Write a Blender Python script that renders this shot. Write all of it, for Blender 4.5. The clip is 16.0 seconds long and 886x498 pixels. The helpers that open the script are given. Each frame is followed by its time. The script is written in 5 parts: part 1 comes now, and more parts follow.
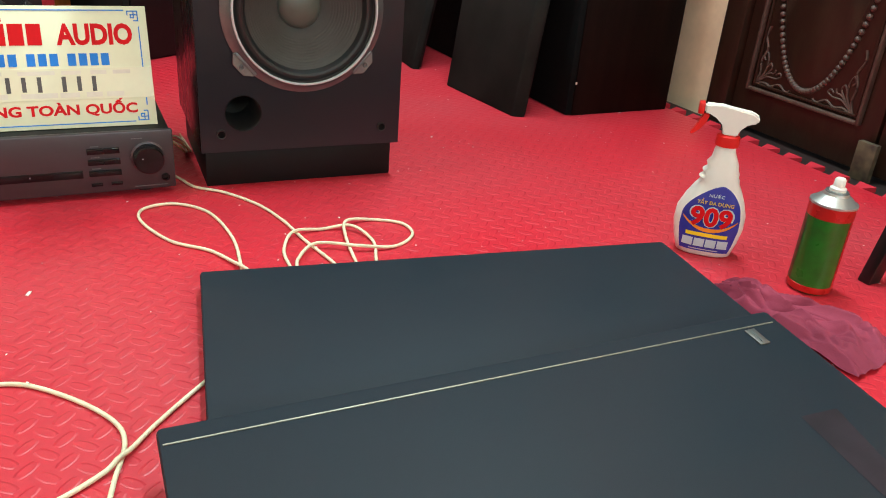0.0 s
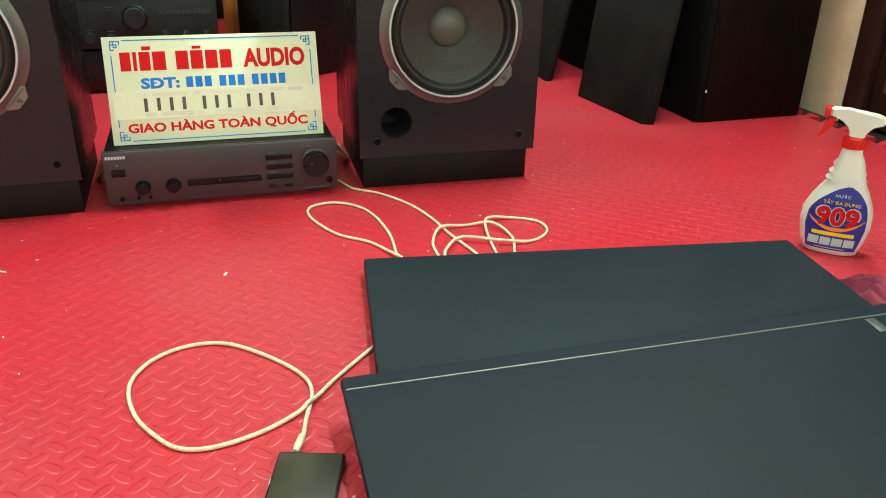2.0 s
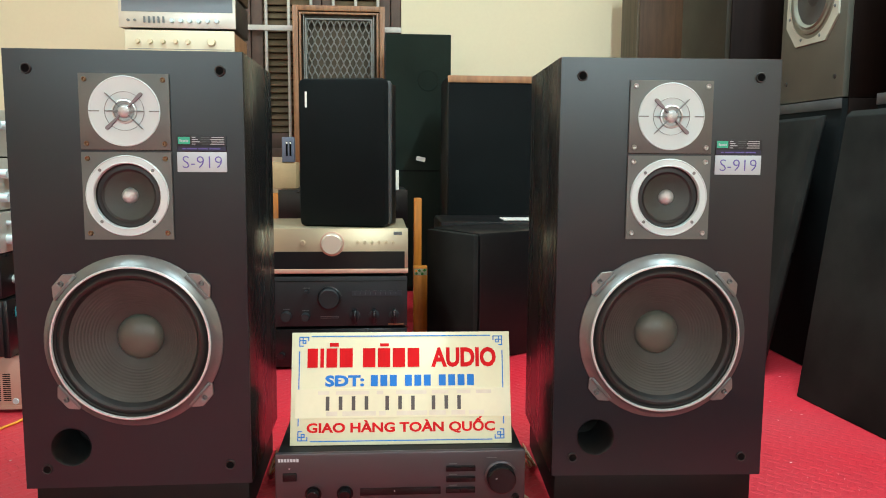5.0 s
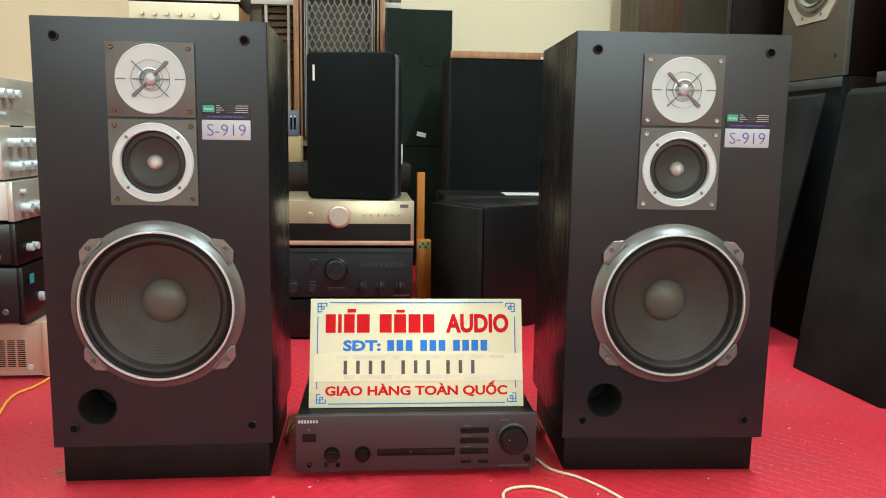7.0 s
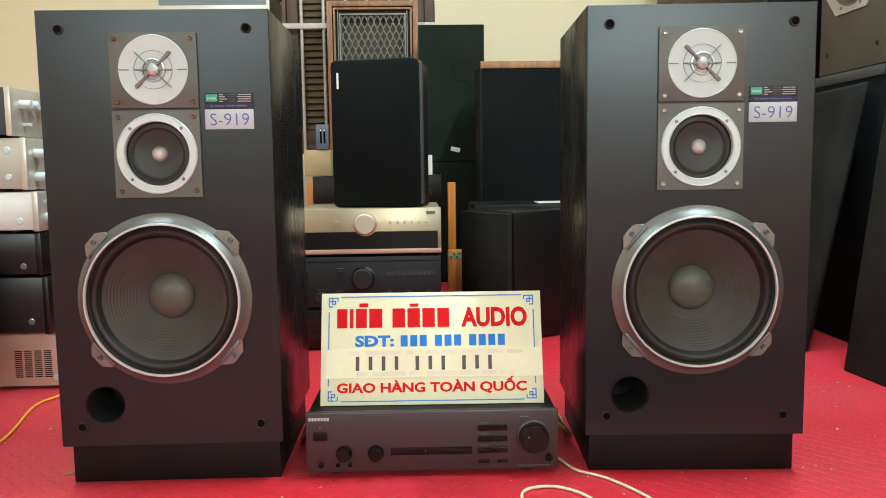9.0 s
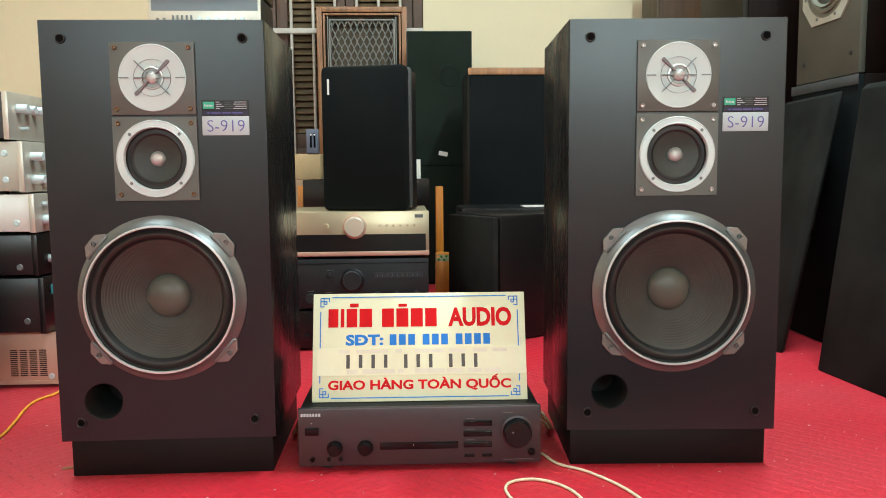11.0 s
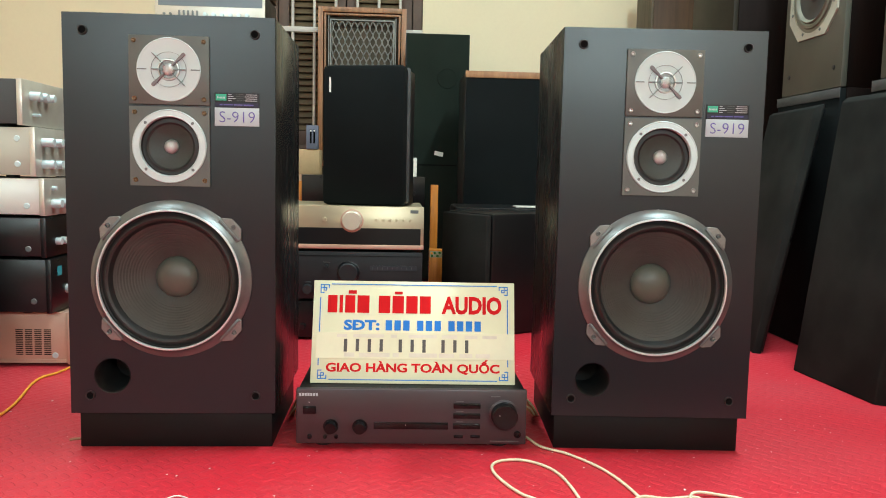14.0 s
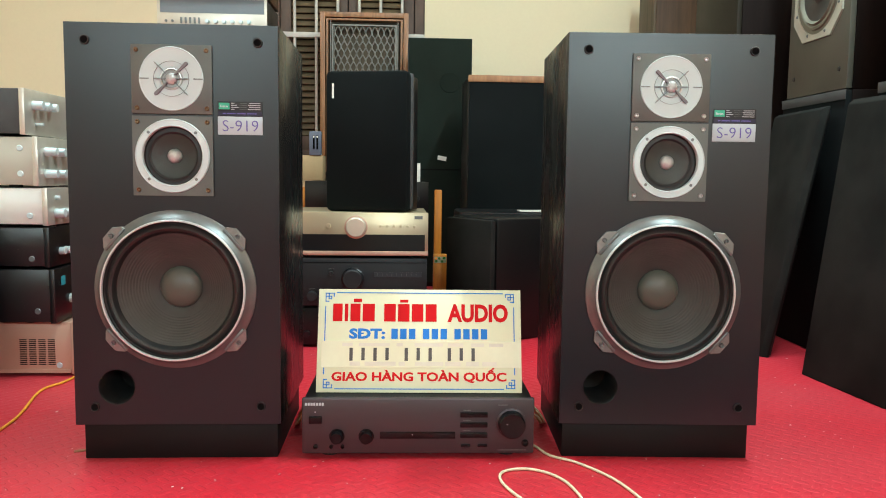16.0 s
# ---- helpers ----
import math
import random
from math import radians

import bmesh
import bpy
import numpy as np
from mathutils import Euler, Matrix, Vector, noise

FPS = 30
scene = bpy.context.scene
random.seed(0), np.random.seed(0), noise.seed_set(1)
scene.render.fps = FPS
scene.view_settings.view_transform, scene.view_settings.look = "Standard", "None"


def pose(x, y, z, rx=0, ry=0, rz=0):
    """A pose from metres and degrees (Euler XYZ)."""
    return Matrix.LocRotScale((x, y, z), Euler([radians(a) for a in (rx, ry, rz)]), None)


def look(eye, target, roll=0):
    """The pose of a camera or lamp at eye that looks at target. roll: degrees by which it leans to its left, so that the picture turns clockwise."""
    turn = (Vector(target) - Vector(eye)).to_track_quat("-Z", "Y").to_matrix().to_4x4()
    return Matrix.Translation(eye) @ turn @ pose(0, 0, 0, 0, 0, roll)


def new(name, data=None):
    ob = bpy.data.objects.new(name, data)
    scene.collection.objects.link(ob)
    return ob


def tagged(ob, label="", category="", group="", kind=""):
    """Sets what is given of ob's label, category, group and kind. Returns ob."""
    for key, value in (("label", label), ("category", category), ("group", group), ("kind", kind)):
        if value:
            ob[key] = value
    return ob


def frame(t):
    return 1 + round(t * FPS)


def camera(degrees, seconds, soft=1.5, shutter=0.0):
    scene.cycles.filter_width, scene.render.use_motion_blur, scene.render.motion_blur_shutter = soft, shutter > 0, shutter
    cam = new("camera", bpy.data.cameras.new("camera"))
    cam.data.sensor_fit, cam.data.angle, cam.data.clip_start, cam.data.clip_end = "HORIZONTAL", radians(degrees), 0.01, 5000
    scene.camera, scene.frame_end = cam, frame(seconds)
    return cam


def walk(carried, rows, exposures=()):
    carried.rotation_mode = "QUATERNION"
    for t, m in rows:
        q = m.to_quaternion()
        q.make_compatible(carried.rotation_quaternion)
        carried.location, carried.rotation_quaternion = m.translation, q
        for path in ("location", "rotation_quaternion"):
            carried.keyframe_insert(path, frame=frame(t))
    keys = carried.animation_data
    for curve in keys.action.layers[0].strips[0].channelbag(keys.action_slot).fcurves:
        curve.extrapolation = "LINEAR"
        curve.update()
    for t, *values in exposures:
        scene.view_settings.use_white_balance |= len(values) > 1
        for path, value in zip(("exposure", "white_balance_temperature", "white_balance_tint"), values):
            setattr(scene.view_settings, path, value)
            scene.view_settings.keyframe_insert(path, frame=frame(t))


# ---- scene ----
cam = camera(59.0, 16.0, 1.0)
PATH = [
    (0, (0.033, 0.013, 0.552), (0.878, 1.608, -0.309), 4.7),
    (0.5, (0.028, -0.001, 0.551), (0.921, 1.534, -0.369), 5.7),
    (1, (0.017, -0.034, 0.552), (0.888, 1.488, -0.411), 5.8),
    (1.5, (-0.011, -0.078, 0.564), (0.733, 1.521, -0.379), 3.9),
    (2, (-0.042, -0.106, 0.581), (0.514, 1.619, -0.266), 1.2),
    (2.5, (-0.054, -0.126, 0.611), (0.356, 1.702, -0.088), -1.0),
    (2.8, (-0.073, -0.125, 0.645), (0.288, 1.750, 0.049), -1.5),
    (3, (-0.071, -0.121, 0.642), (0.233, 1.793, 0.146), -2.1),
    (3.5, (-0.078, -0.116, 0.657), (0.14, 1.846, 0.336), -2.1),
    (4, (-0.07, -0.062, 0.667), (0.089, 1.929, 0.558), -0.9),
    (4.2, (-0.059, -0.019, 0.685), (0.085, 1.972, 0.568), -0.3),
    (4.5, (-0.039, 0.046, 0.631), (0.099, 2.038, 0.513), 0.1),
    (4.7, (-0.04, 0.081, 0.631), (0.112, 2.064, 0.414), 0.1),
    (6.8, (-0.099, 0.065, 0.618), (0.131, 2.033, 0.346), 2.0),
    (7, (-0.097, 0.046, 0.616), (0.096, 2.016, 0.328), 0.9),
    (7.5, (-0.08, 0.019, 0.625), (0.011, 1.994, 0.329), -1.5),
    (7.8, (-0.054, 0.010, 0.620), (-0.012, 1.988, 0.327), -2.0),
    (8, (-0.043, 0.026, 0.604), (-0.003, 2.006, 0.329), -2.2),
    (8.5, (-0.027, 0.069, 0.56), (0.017, 2.056, 0.336), -1.9),
    (9, (-0.024, 0.082, 0.535), (0.038, 2.07, 0.328), -0.8),
    (11.5, (-0.028, 0.016, 0.54), (0.071, 2.004, 0.342), -0.6),
    (12, (-0.031, 0.008, 0.533), (0.073, 1.996, 0.339), -0.6),
    (12.5, (-0.033, -0.008, 0.527), (0.073, 1.98, 0.341), -0.4),
    (13, (-0.04, -0.008, 0.543), (0.067, 1.981, 0.366), 0.1),
    (13.5, (-0.042, -0.031, 0.535), (0.068, 1.958, 0.355), 0.7),
    (14, (-0.039, -0.053, 0.526), (0.078, 1.935, 0.333), 1.2),
    (14.5, (-0.04, -0.064, 0.527), (0.084, 1.922, 0.325), 1.4),
    (15, (-0.043, -0.063, 0.538), (0.085, 1.922, 0.329), 1.2),
    (15.5, (-0.045, -0.053, 0.537), (0.078, 1.933, 0.33), 0.8),
    (16, (-0.043, -0.041, 0.534), (0.066, 1.947, 0.348), 0.7),
]
# the phone's exposure opens a little once the red mat leaves the middle of the picture
walk(cam, [(t, look(eye, target, roll)) for t, eye, target, roll in PATH], [(0, -0.02, 6500, 10), (1, -0.02, 6500, 5), (2.2, -0.02, 6600, -8), (2.8, 0.06, 6600, -8), (3.8, 0.22, 6500, 8), (4.6, 0.20, 6350, 10), (7, 0.16, 6500, 10), (9, 0.16, 6500, 10), (11.5, 0.13, 6500, 10), (16, 0.12, 6500, 10)])

# ---- world and light ----
world = bpy.data.worlds.new("world")
scene.world = world
world.use_nodes = True
world.node_tree.nodes["Background"].inputs[0].default_value = (0.9, 0.95, 1.0, 1)
world.node_tree.nodes["Background"].inputs[1].default_value = 0.05


def area(name, x, y, z, sx, sy, power, colour):
    d = bpy.data.lights.new(name, "AREA")
    d.shape, d.size, d.size_y, d.energy, d.color = "RECTANGLE", sx, sy, power, colour
    ob = new(name, d)
    ob.matrix_world = pose(x, y, z)
    return ob


TUBES = [(1.02, 1.50, 90), (-1.15, 1.65, 90), (0.2, 3.2, 0)]
for (tx, ty, tr), pw in zip(TUBES, (82, 50, 5)):
    lamp = area("tube_lamp_light", tx, ty, 2.82, 1.2, 0.10, pw, (0.765, 1.0, 1.03))
    lamp.matrix_world = pose(tx, ty, 2.82, 0, 0, tr)
# two fill lamps added on the wall behind the camera, to brighten the speaker fronts
REAR_FILLS = [(-1.35, 1.50), (0.98, 1.50)]
for (tx, tz), pw in zip(REAR_FILLS, (27, 39)):
    lamp = area("rear_fill_light", tx, -2.26, tz, 1.2, 0.14, pw, (0.765, 1.0, 1.03))
    lamp.matrix_world = pose(tx, -2.26, tz, 88, 0, 0)


# ---- materials ----
def mat(name, base, rough=0.6, metal=0.0, vary=0.12, scale=6.0, fine=90.0, bump=0.05, rough_vary=0.08,
        coat=0.0, second=None, stretch=(1, 1, 1), spec=0.5, stain=0.5, bump_far=0.002):
    """A surface with grain and stains at two scales. second: the colour of its stains."""
    m = bpy.data.materials.new(name)
    m.use_nodes = True
    nt = m.node_tree
    N, L = nt.nodes, nt.links
    b = N["Principled BSDF"]
    b.inputs["Metallic"].default_value = metal
    b.inputs["Coat Weight"].default_value = coat
    b.inputs["Coat Roughness"].default_value = 0.15
    b.inputs["Specular IOR Level"].default_value = spec
    tc = N.new("ShaderNodeTexCoord")
    mp = N.new("ShaderNodeMapping")
    mp.inputs["Scale"].default_value = stretch
    L.new(tc.outputs["Object"], mp.inputs["Vector"])
    n1 = N.new("ShaderNodeTexNoise")
    n1.inputs["Scale"].default_value, n1.inputs["Detail"].default_value = scale, 5
    n2 = N.new("ShaderNodeTexNoise")
    n2.inputs["Scale"].default_value, n2.inputs["Detail"].default_value = fine, 3
    for n in (n1, n2):
        L.new(mp.outputs[0], n.inputs["Vector"])
    ramp = N.new("ShaderNodeMapRange")
    ramp.inputs["From Min"].default_value, ramp.inputs["From Max"].default_value = 0.35, 0.7
    L.new(n1.outputs["Fac"], ramp.inputs["Value"])
    mixa = N.new("ShaderNodeMix")
    mixa.data_type = "RGBA"
    dark = tuple(c * (1 - vary) for c in base[:3]) if second is None else second
    light = tuple(min(1, c * (1 + vary * 0.6)) for c in base[:3])
    mixa.inputs["A"].default_value = (*light, 1)
    mixa.inputs["B"].default_value = (*dark, 1)
    sc = N.new("ShaderNodeMath")
    sc.operation = "MULTIPLY"
    sc.inputs[1].default_value = stain if second is not None else 1.0
    L.new(ramp.outputs[0], sc.inputs[0])
    L.new(sc.outputs[0], mixa.inputs["Factor"])
    mixb = N.new("ShaderNodeMix")
    mixb.data_type, mixb.blend_type = "RGBA", "MULTIPLY"
    mixb.inputs["Factor"].default_value = min(1, vary * 1.5)
    gr = N.new("ShaderNodeMapRange")
    gr.inputs["To Min"].default_value, gr.inputs["To Max"].default_value = 0.6, 1.3
    L.new(n2.outputs["Fac"], gr.inputs["Value"])
    L.new(mixa.outputs["Result"], mixb.inputs["A"])
    L.new(gr.outputs[0], mixb.inputs["B"])
    L.new(mixb.outputs["Result"], b.inputs["Base Color"])
    rr = N.new("ShaderNodeMapRange")
    rr.inputs["To Min"].default_value, rr.inputs["To Max"].default_value = max(0.02, rough - rough_vary), min(1, rough + rough_vary)
    L.new(n1.outputs["Fac"], rr.inputs["Value"])
    L.new(rr.outputs[0], b.inputs["Roughness"])
    if bump:
        bp = N.new("ShaderNodeBump")
        bp.inputs["Strength"].default_value, bp.inputs["Distance"].default_value = bump, bump_far
        L.new(n2.outputs["Fac"], bp.inputs["Height"])
        L.new(bp.outputs[0], b.inputs["Normal"])
    return m


def glow(name, colour, power):
    m = bpy.data.materials.new(name)
    m.use_nodes = True
    b = m.node_tree.nodes["Principled BSDF"]
    b.inputs["Base Color"].default_value = (0.9, 0.9, 0.9, 1)
    b.inputs["Emission Color"].default_value = (*colour, 1)
    b.inputs["Emission Strength"].default_value = power
    return m


def mat_foam():
    """Red foam mat pressed with short raised bars that change direction from cell to cell."""
    m = mat("red_foam", (0.535, 0.0095, 0.024), 0.43, 0, 0.16, 1.7, 160, 0.0, 0.08, second=(0.48, 0.034, 0.049), stain=0.85, spec=0.6)
    nt = m.node_tree
    N, L = nt.nodes, nt.links
    tc = N.new("ShaderNodeTexCoord")
    mp = N.new("ShaderNodeMapping")
    mp.inputs["Scale"].default_value = (39, 39, 39)
    mp.inputs["Rotation"].default_value = (0, 0, radians(45))
    L.new(tc.outputs["Object"], mp.inputs["Vector"])
    wob = N.new("ShaderNodeTexNoise")
    wob.inputs["Scale"].default_value = 5
    L.new(tc.outputs["Object"], wob.inputs["Vector"])

    def vm(op, a, b=None):
        n = N.new("ShaderNodeVectorMath")
        n.operation = op
        L.new(a, n.inputs[0])
        if b is not None:
            n.inputs[1].default_value = b
        return n.outputs[0]

    def ma(op, a, b=None, c=None):
        n = N.new("ShaderNodeMath")
        n.operation = op
        for k, v in enumerate((a, b, c)):
            if v is None:
                continue
            if isinstance(v, (int, float)):
                n.inputs[k].default_value = v
            else:
                L.new(v, n.inputs[k])
        return n.outputs[0]
    cell = vm("FLOOR", mp.outputs[0])
    loc = vm("SUBTRACT", vm("FRACTION", mp.outputs[0]), (0.5, 0.5, 0.5))
    sc, sl = N.new("ShaderNodeSeparateXYZ"), N.new("ShaderNodeSeparateXYZ")
    L.new(cell, sc.inputs[0])
    L.new(loc, sl.inputs[0])
    par = ma("FLOORED_MODULO", ma("ADD", sc.outputs[0], sc.outputs[1]), 2.0)
    px = N.new("ShaderNodeMix")
    py = N.new("ShaderNodeMix")
    for n, a, b in ((px, 0, 1), (py, 1, 0)):
        L.new(par, n.inputs["Factor"])
        L.new(sl.outputs[a], n.inputs["A"])
        L.new(sl.outputs[b], n.inputs["B"])
    ex = ma("POWER", ma("DIVIDE", px.outputs["Result"], 0.70), 2.0)
    ey = ma("POWER", ma("DIVIDE", py.outputs["Result"], 0.27), 2.0)
    d = ma("SUBTRACT", 1.0, ma("ADD", ex, ey))
    rim = N.new("ShaderNodeMapRange")
    rim.interpolation_type = "SMOOTHSTEP"
    rim.inputs["From Min"].default_value, rim.inputs["From Max"].default_value = 0.0, 0.62
    L.new(d, rim.inputs["Value"])
    hgt = rim.outputs[0]
    n2 = N.new("ShaderNodeTexNoise")
    n2.inputs["Scale"].default_value, n2.inputs["Detail"].default_value = 240, 3
    L.new(tc.outputs["Object"], n2.inputs["Vector"])
    allh = ma("ADD", ma("MULTIPLY", hgt, ma("ADD", wob.outputs["Fac"], 0.2)), ma("MULTIPLY", n2.outputs["Fac"], 0.12))
    b = N["Principled BSDF"]
    b.inputs["Sheen Weight"].default_value, b.inputs["Sheen Roughness"].default_value = 0.08, 0.35
    b.inputs["Sheen Tint"].default_value = (1.0, 0.62, 0.66, 1)
    bp = N.new("ShaderNodeBump")
    bp.inputs["Strength"].default_value, bp.inputs["Distance"].default_value = 0.38, 0.0032
    L.new(allh, bp.inputs["Height"])
    L.new(bp.outputs[0], N["Principled BSDF"].inputs["Normal"])
    return m


FOAM = mat_foam()
FOAM_EDGE = mat("red_foam_edge", (0.58, 0.016, 0.035), 0.6, 0, 0.15, 9, 120, 0.1)
SUBFLOOR = mat("dark_tile_floor", (0.02, 0.008, 0.007), 0.6, 0, 0.3, 5, 60, 0.03)
CREAM = mat("cream_wall_paint", (0.75, 0.67, 0.475), 0.75, 0, 0.05, 1.2, 70, 0.12, second=(0.77, 0.66, 0.46), stain=0.5)
PLASTER = mat("stained_plaster", (0.9, 0.68, 0.46), 0.8, 0, 0.1, 7, 60, 0.15, second=(0.66, 0.48, 0.31), stain=0.8)
CEIL = mat("white_ceiling_paint", (0.8, 0.79, 0.74), 0.8, 0, 0.04, 2, 60, 0.05)
VINYL = mat("black_vinyl_baffle", (0.0036, 0.0068, 0.0108), 0.32, 0, 0.25, 4, 1100, 0.08, 0.07, second=(0.0054, 0.0088, 0.0130), stain=0.6, bump_far=0.0005, spec=0.5)
VINYL_SIDE = mat("black_ash_side", (0.0075, 0.007, 0.007), 0.27, 0, 0.22, 5, 60, 0.02, 0.05, stretch=(6, 6, 0.5), bump_far=0.0004, spec=0.3)
PLINTH = mat("black_plinth", (0.0045, 0.0043, 0.0045), 0.5, 0, 0.2, 6, 300, 0.1, spec=0.22)
RUBBER = mat("black_rubber", (0.011, 0.011, 0.011), 0.5, 0, 0.2, 10, 200, 0.05)
CONE = mat("paper_cone", (0.046, 0.046, 0.042), 0.62, 0, 0.15, 18, 320, 0.1)
CAP = mat("grey_dust_cap", (0.085, 0.092, 0.076), 0.42, 0, 0.08, 20, 400, 0.05)
THROAT = mat("grey_horn_throat", (0.26, 0.27, 0.26), 0.42, 0.3, 0.15, 40, 500, 0.1)
CHROME = mat("brushed_aluminium", (0.7, 0.77, 0.77), 0.32, 0.5, 0.06, 12, 260, 0.03)
SATIN = mat("satin_silver", (0.57, 0.68, 0.69), 0.45, 0.2, 0.05, 12, 300, 0.03)
DARKMETAL = mat("dark_grey_metal", (0.150, 0.165, 0.165), 0.38, 0.4, 0.12, 25, 300, 0.06)
LENSBAR = mat("smoky_lens_bar", (0.17, 0.155, 0.165), 0.55, 0.0, 0.1, 40, 300, 0)
PANELGREY = mat("matt_dark_panel", (0.0125, 0.0135, 0.0150), 0.55, 0, 0.15, 10, 300, 0.05, spec=0.35)
DISPLAYGREY = mat("grey_display_glass", (0.030, 0.034, 0.040), 0.3, 0, 0.15, 30, 200, 0)
SLOTBOX = mat("blue_grey_box", (0.10, 0.11, 0.15), 0.5, 0, 0.1, 20, 200, 0.03)
STEEL = mat("rolled_steel", (0.50, 0.50, 0.49), 0.33, 0.8, 0.12, 20, 200, 0.03)
BAREWOOD = mat("scuffed_bare_wood", (0.085, 0.06, 0.032), 0.75, 0, 0.35, 40, 160, 0.3, second=(0.03, 0.014, 0.01), stain=0.9)
PRINTBROWN = mat("brown_can_print", (0.075, 0.045, 0.012), 0.3, 0.1, 0.5, 60, 220, 0.02, second=(0.015, 0.012, 0.008), stain=0.9)
DOME = mat("satin_metal_dome", (0.50, 0.54, 0.54), 0.34, 0.45, 0.3, 60, 900, 0.5)
FRAMEMETAL = mat("cast_frame_metal", (0.185, 0.20, 0.20), 0.40, 0.70, 0.12, 25, 300, 0.06)
CLAMP = mat("cast_clamp_metal", (0.24, 0.25, 0.24), 0.36, 0.75, 0.2, 40, 300, 0.06)
PLATE = mat("grey_plate", (0.122, 0.13, 0.12), 0.5, 0.3, 0.1, 12, 350, 0.06)
SILVERDISC = mat("silver_horn", (0.57, 0.68, 0.69), 0.55, 0.05, 0.04, 14, 300, 0.02)
OLIVE = mat("olive_flange", (0.155, 0.150, 0.112), 0.5, 0.1, 0.2, 12, 200, 0.06)
DULLCREAM = mat("dull_cream_frame", (0.40, 0.385, 0.31), 0.65, 0.0, 0.12, 14, 200, 0.05)
SCREW = mat("bronze_screw", (0.22, 0.14, 0.08), 0.45, 0.8, 0.2, 60, 400, 0.05)
HOLE = mat("dark_hole", (0.003, 0.003, 0.003), 0.9, 0, 0.2, 10, 100, 0, spec=0.1)
MESH = mat("dark_mesh_dome", (0.022, 0.028, 0.023), 0.38, 0.0, 0.2, 30, 900, 0.3)
GREEN_BADGE = mat("green_badge", (0.02, 0.42, 0.25), 0.4, 0, 0.05, 20, 200, 0)
BLACK_CARD = mat("black_label", (0.004, 0.004, 0.007), 0.5, 0, 0.1, 20, 200, 0)
WHITE_CARD = mat("white_label", (0.48, 0.57, 0.62), 0.5, 0, 0.05, 20, 200, 0)
INK_BLUE = mat("violet_ink", (0.11, 0.09, 0.38), 0.5, 0, 0.1, 20, 200, 0)
PORT = mat("port_tube_plastic", (0.008, 0.008, 0.008), 0.7, 0, 0.15, 20, 200, 0.05)
INK_NIGHT = mat("dark_violet_ink", (0.010, 0.009, 0.04), 0.5, 0, 0.1, 20, 200, 0)
INK_GREY = mat("grey_ink", (0.45, 0.45, 0.48), 0.5, 0, 0.1, 20, 200, 0)
INK_RED = mat("red_ink", (0.62, 0.006, 0.010), 0.6, 0, 0.08, 20, 200, 0, spec=0.15)
INK_SKY = mat("blue_ink", (0.030, 0.22, 0.70), 0.6, 0, 0.08, 20, 200, 0, spec=0.15)
INK_PEN = mat("marker_ink", (0.07, 0.06, 0.055), 0.5, 0, 0.1, 20, 200, 0)
INK_FADED = mat("faded_ink", (0.70, 0.67, 0.55), 0.6, 0, 0.1, 20, 200, 0)
BOARD = mat("cream_sign_board", (0.76, 0.79, 0.56), 0.45, 0, 0.05, 4, 120, 0.02)
TAPE = mat("paper_tape", (0.74, 0.735, 0.52), 0.35, 0, 0.06, 9, 90, 0.05)
AMP = mat("dark_titanium_amp", (0.070, 0.060, 0.067), 0.38, 0.6, 0.08, 6, 300, 0.04, stretch=(0.3, 1, 4))
AMPTOP = mat("black_steel_case", (0.01, 0.01, 0.0105), 0.38, 0.3, 0.15, 8, 350, 0.1, spec=0.35)
BLACKPL = mat("black_plastic", (0.006, 0.006, 0.007), 0.3, 0, 0.15, 14, 300, 0.05, spec=0.45)
GLOSSPL = mat("glossy_black_plastic", (0.003, 0.003, 0.0035), 0.17, 0, 0.1, 14, 300, 0.02, spec=0.32)
CLOTH = mat("black_grille_cloth", (0.0045, 0.0058, 0.006), 0.9, 0, 0.3, 3.5, 900, 0.5, bump_far=0.001, spec=0.12)
CLOTH_SLATE = mat("slate_grille_cloth", (0.0085, 0.0160, 0.0240), 0.6, 0, 0.25, 3.2, 900, 0.25, 0.1, second=(0.0165, 0.0200, 0.0275), stain=0.8, bump_far=0.0008, spec=0.24)
CLOTH_GREEN = mat("dark_green_grille_cloth", (0.0085, 0.0135, 0.0095), 0.88, 0, 0.25, 3.5, 800, 0.4, spec=0.18)
CLOTH_GREY = mat("charcoal_grille_cloth", (0.0180, 0.0183, 0.0168), 0.9, 0, 0.45, 5, 330, 0.5, bump_far=0.0007, spec=0.06)
GREY_EDGE = mat("grey_foam_edge", (0.055, 0.055, 0.055), 0.7, 0, 0.2, 8, 300, 0.2)
BRASS_LINE = mat("pale_brass_strip", (0.36, 0.34, 0.27), 0.35, 0.7, 0.1, 14, 200, 0.02)
BADGE = mat("grey_badge", (0.20, 0.20, 0.19), 0.35, 0.7, 0.1, 40, 400, 0.05)
CHAMP = mat("champagne_aluminium", (0.6192, 0.5332, 0.3698), 0.36, 0.75, 0.05, 6, 300, 0.03, stretch=(0.4, 1, 4))
PALEGOLD = mat("pale_gold_knob", (0.66, 0.61, 0.50), 0.35, 0.5, 0.05, 12, 300, 0.03)
BEIGECASE = mat("beige_steel_case", (0.46, 0.43, 0.36), 0.45, 0.25, 0.06, 6, 300, 0.03)
SILVERAMP = mat("silver_aluminium", (0.63, 0.612, 0.558), 0.36, 0.6, 0.08, 9, 300, 0.03, second=(0.50, 0.47, 0.40), stain=0.7)
WHITEAMP = mat("pale_silver_case", (0.70, 0.69, 0.65), 0.42, 0.25, 0.06, 6, 300, 0.04)
IVORY = mat("ivory_front_panel", (0.62, 0.56, 0.41), 0.45, 0.2, 0.05, 6, 300, 0.03)
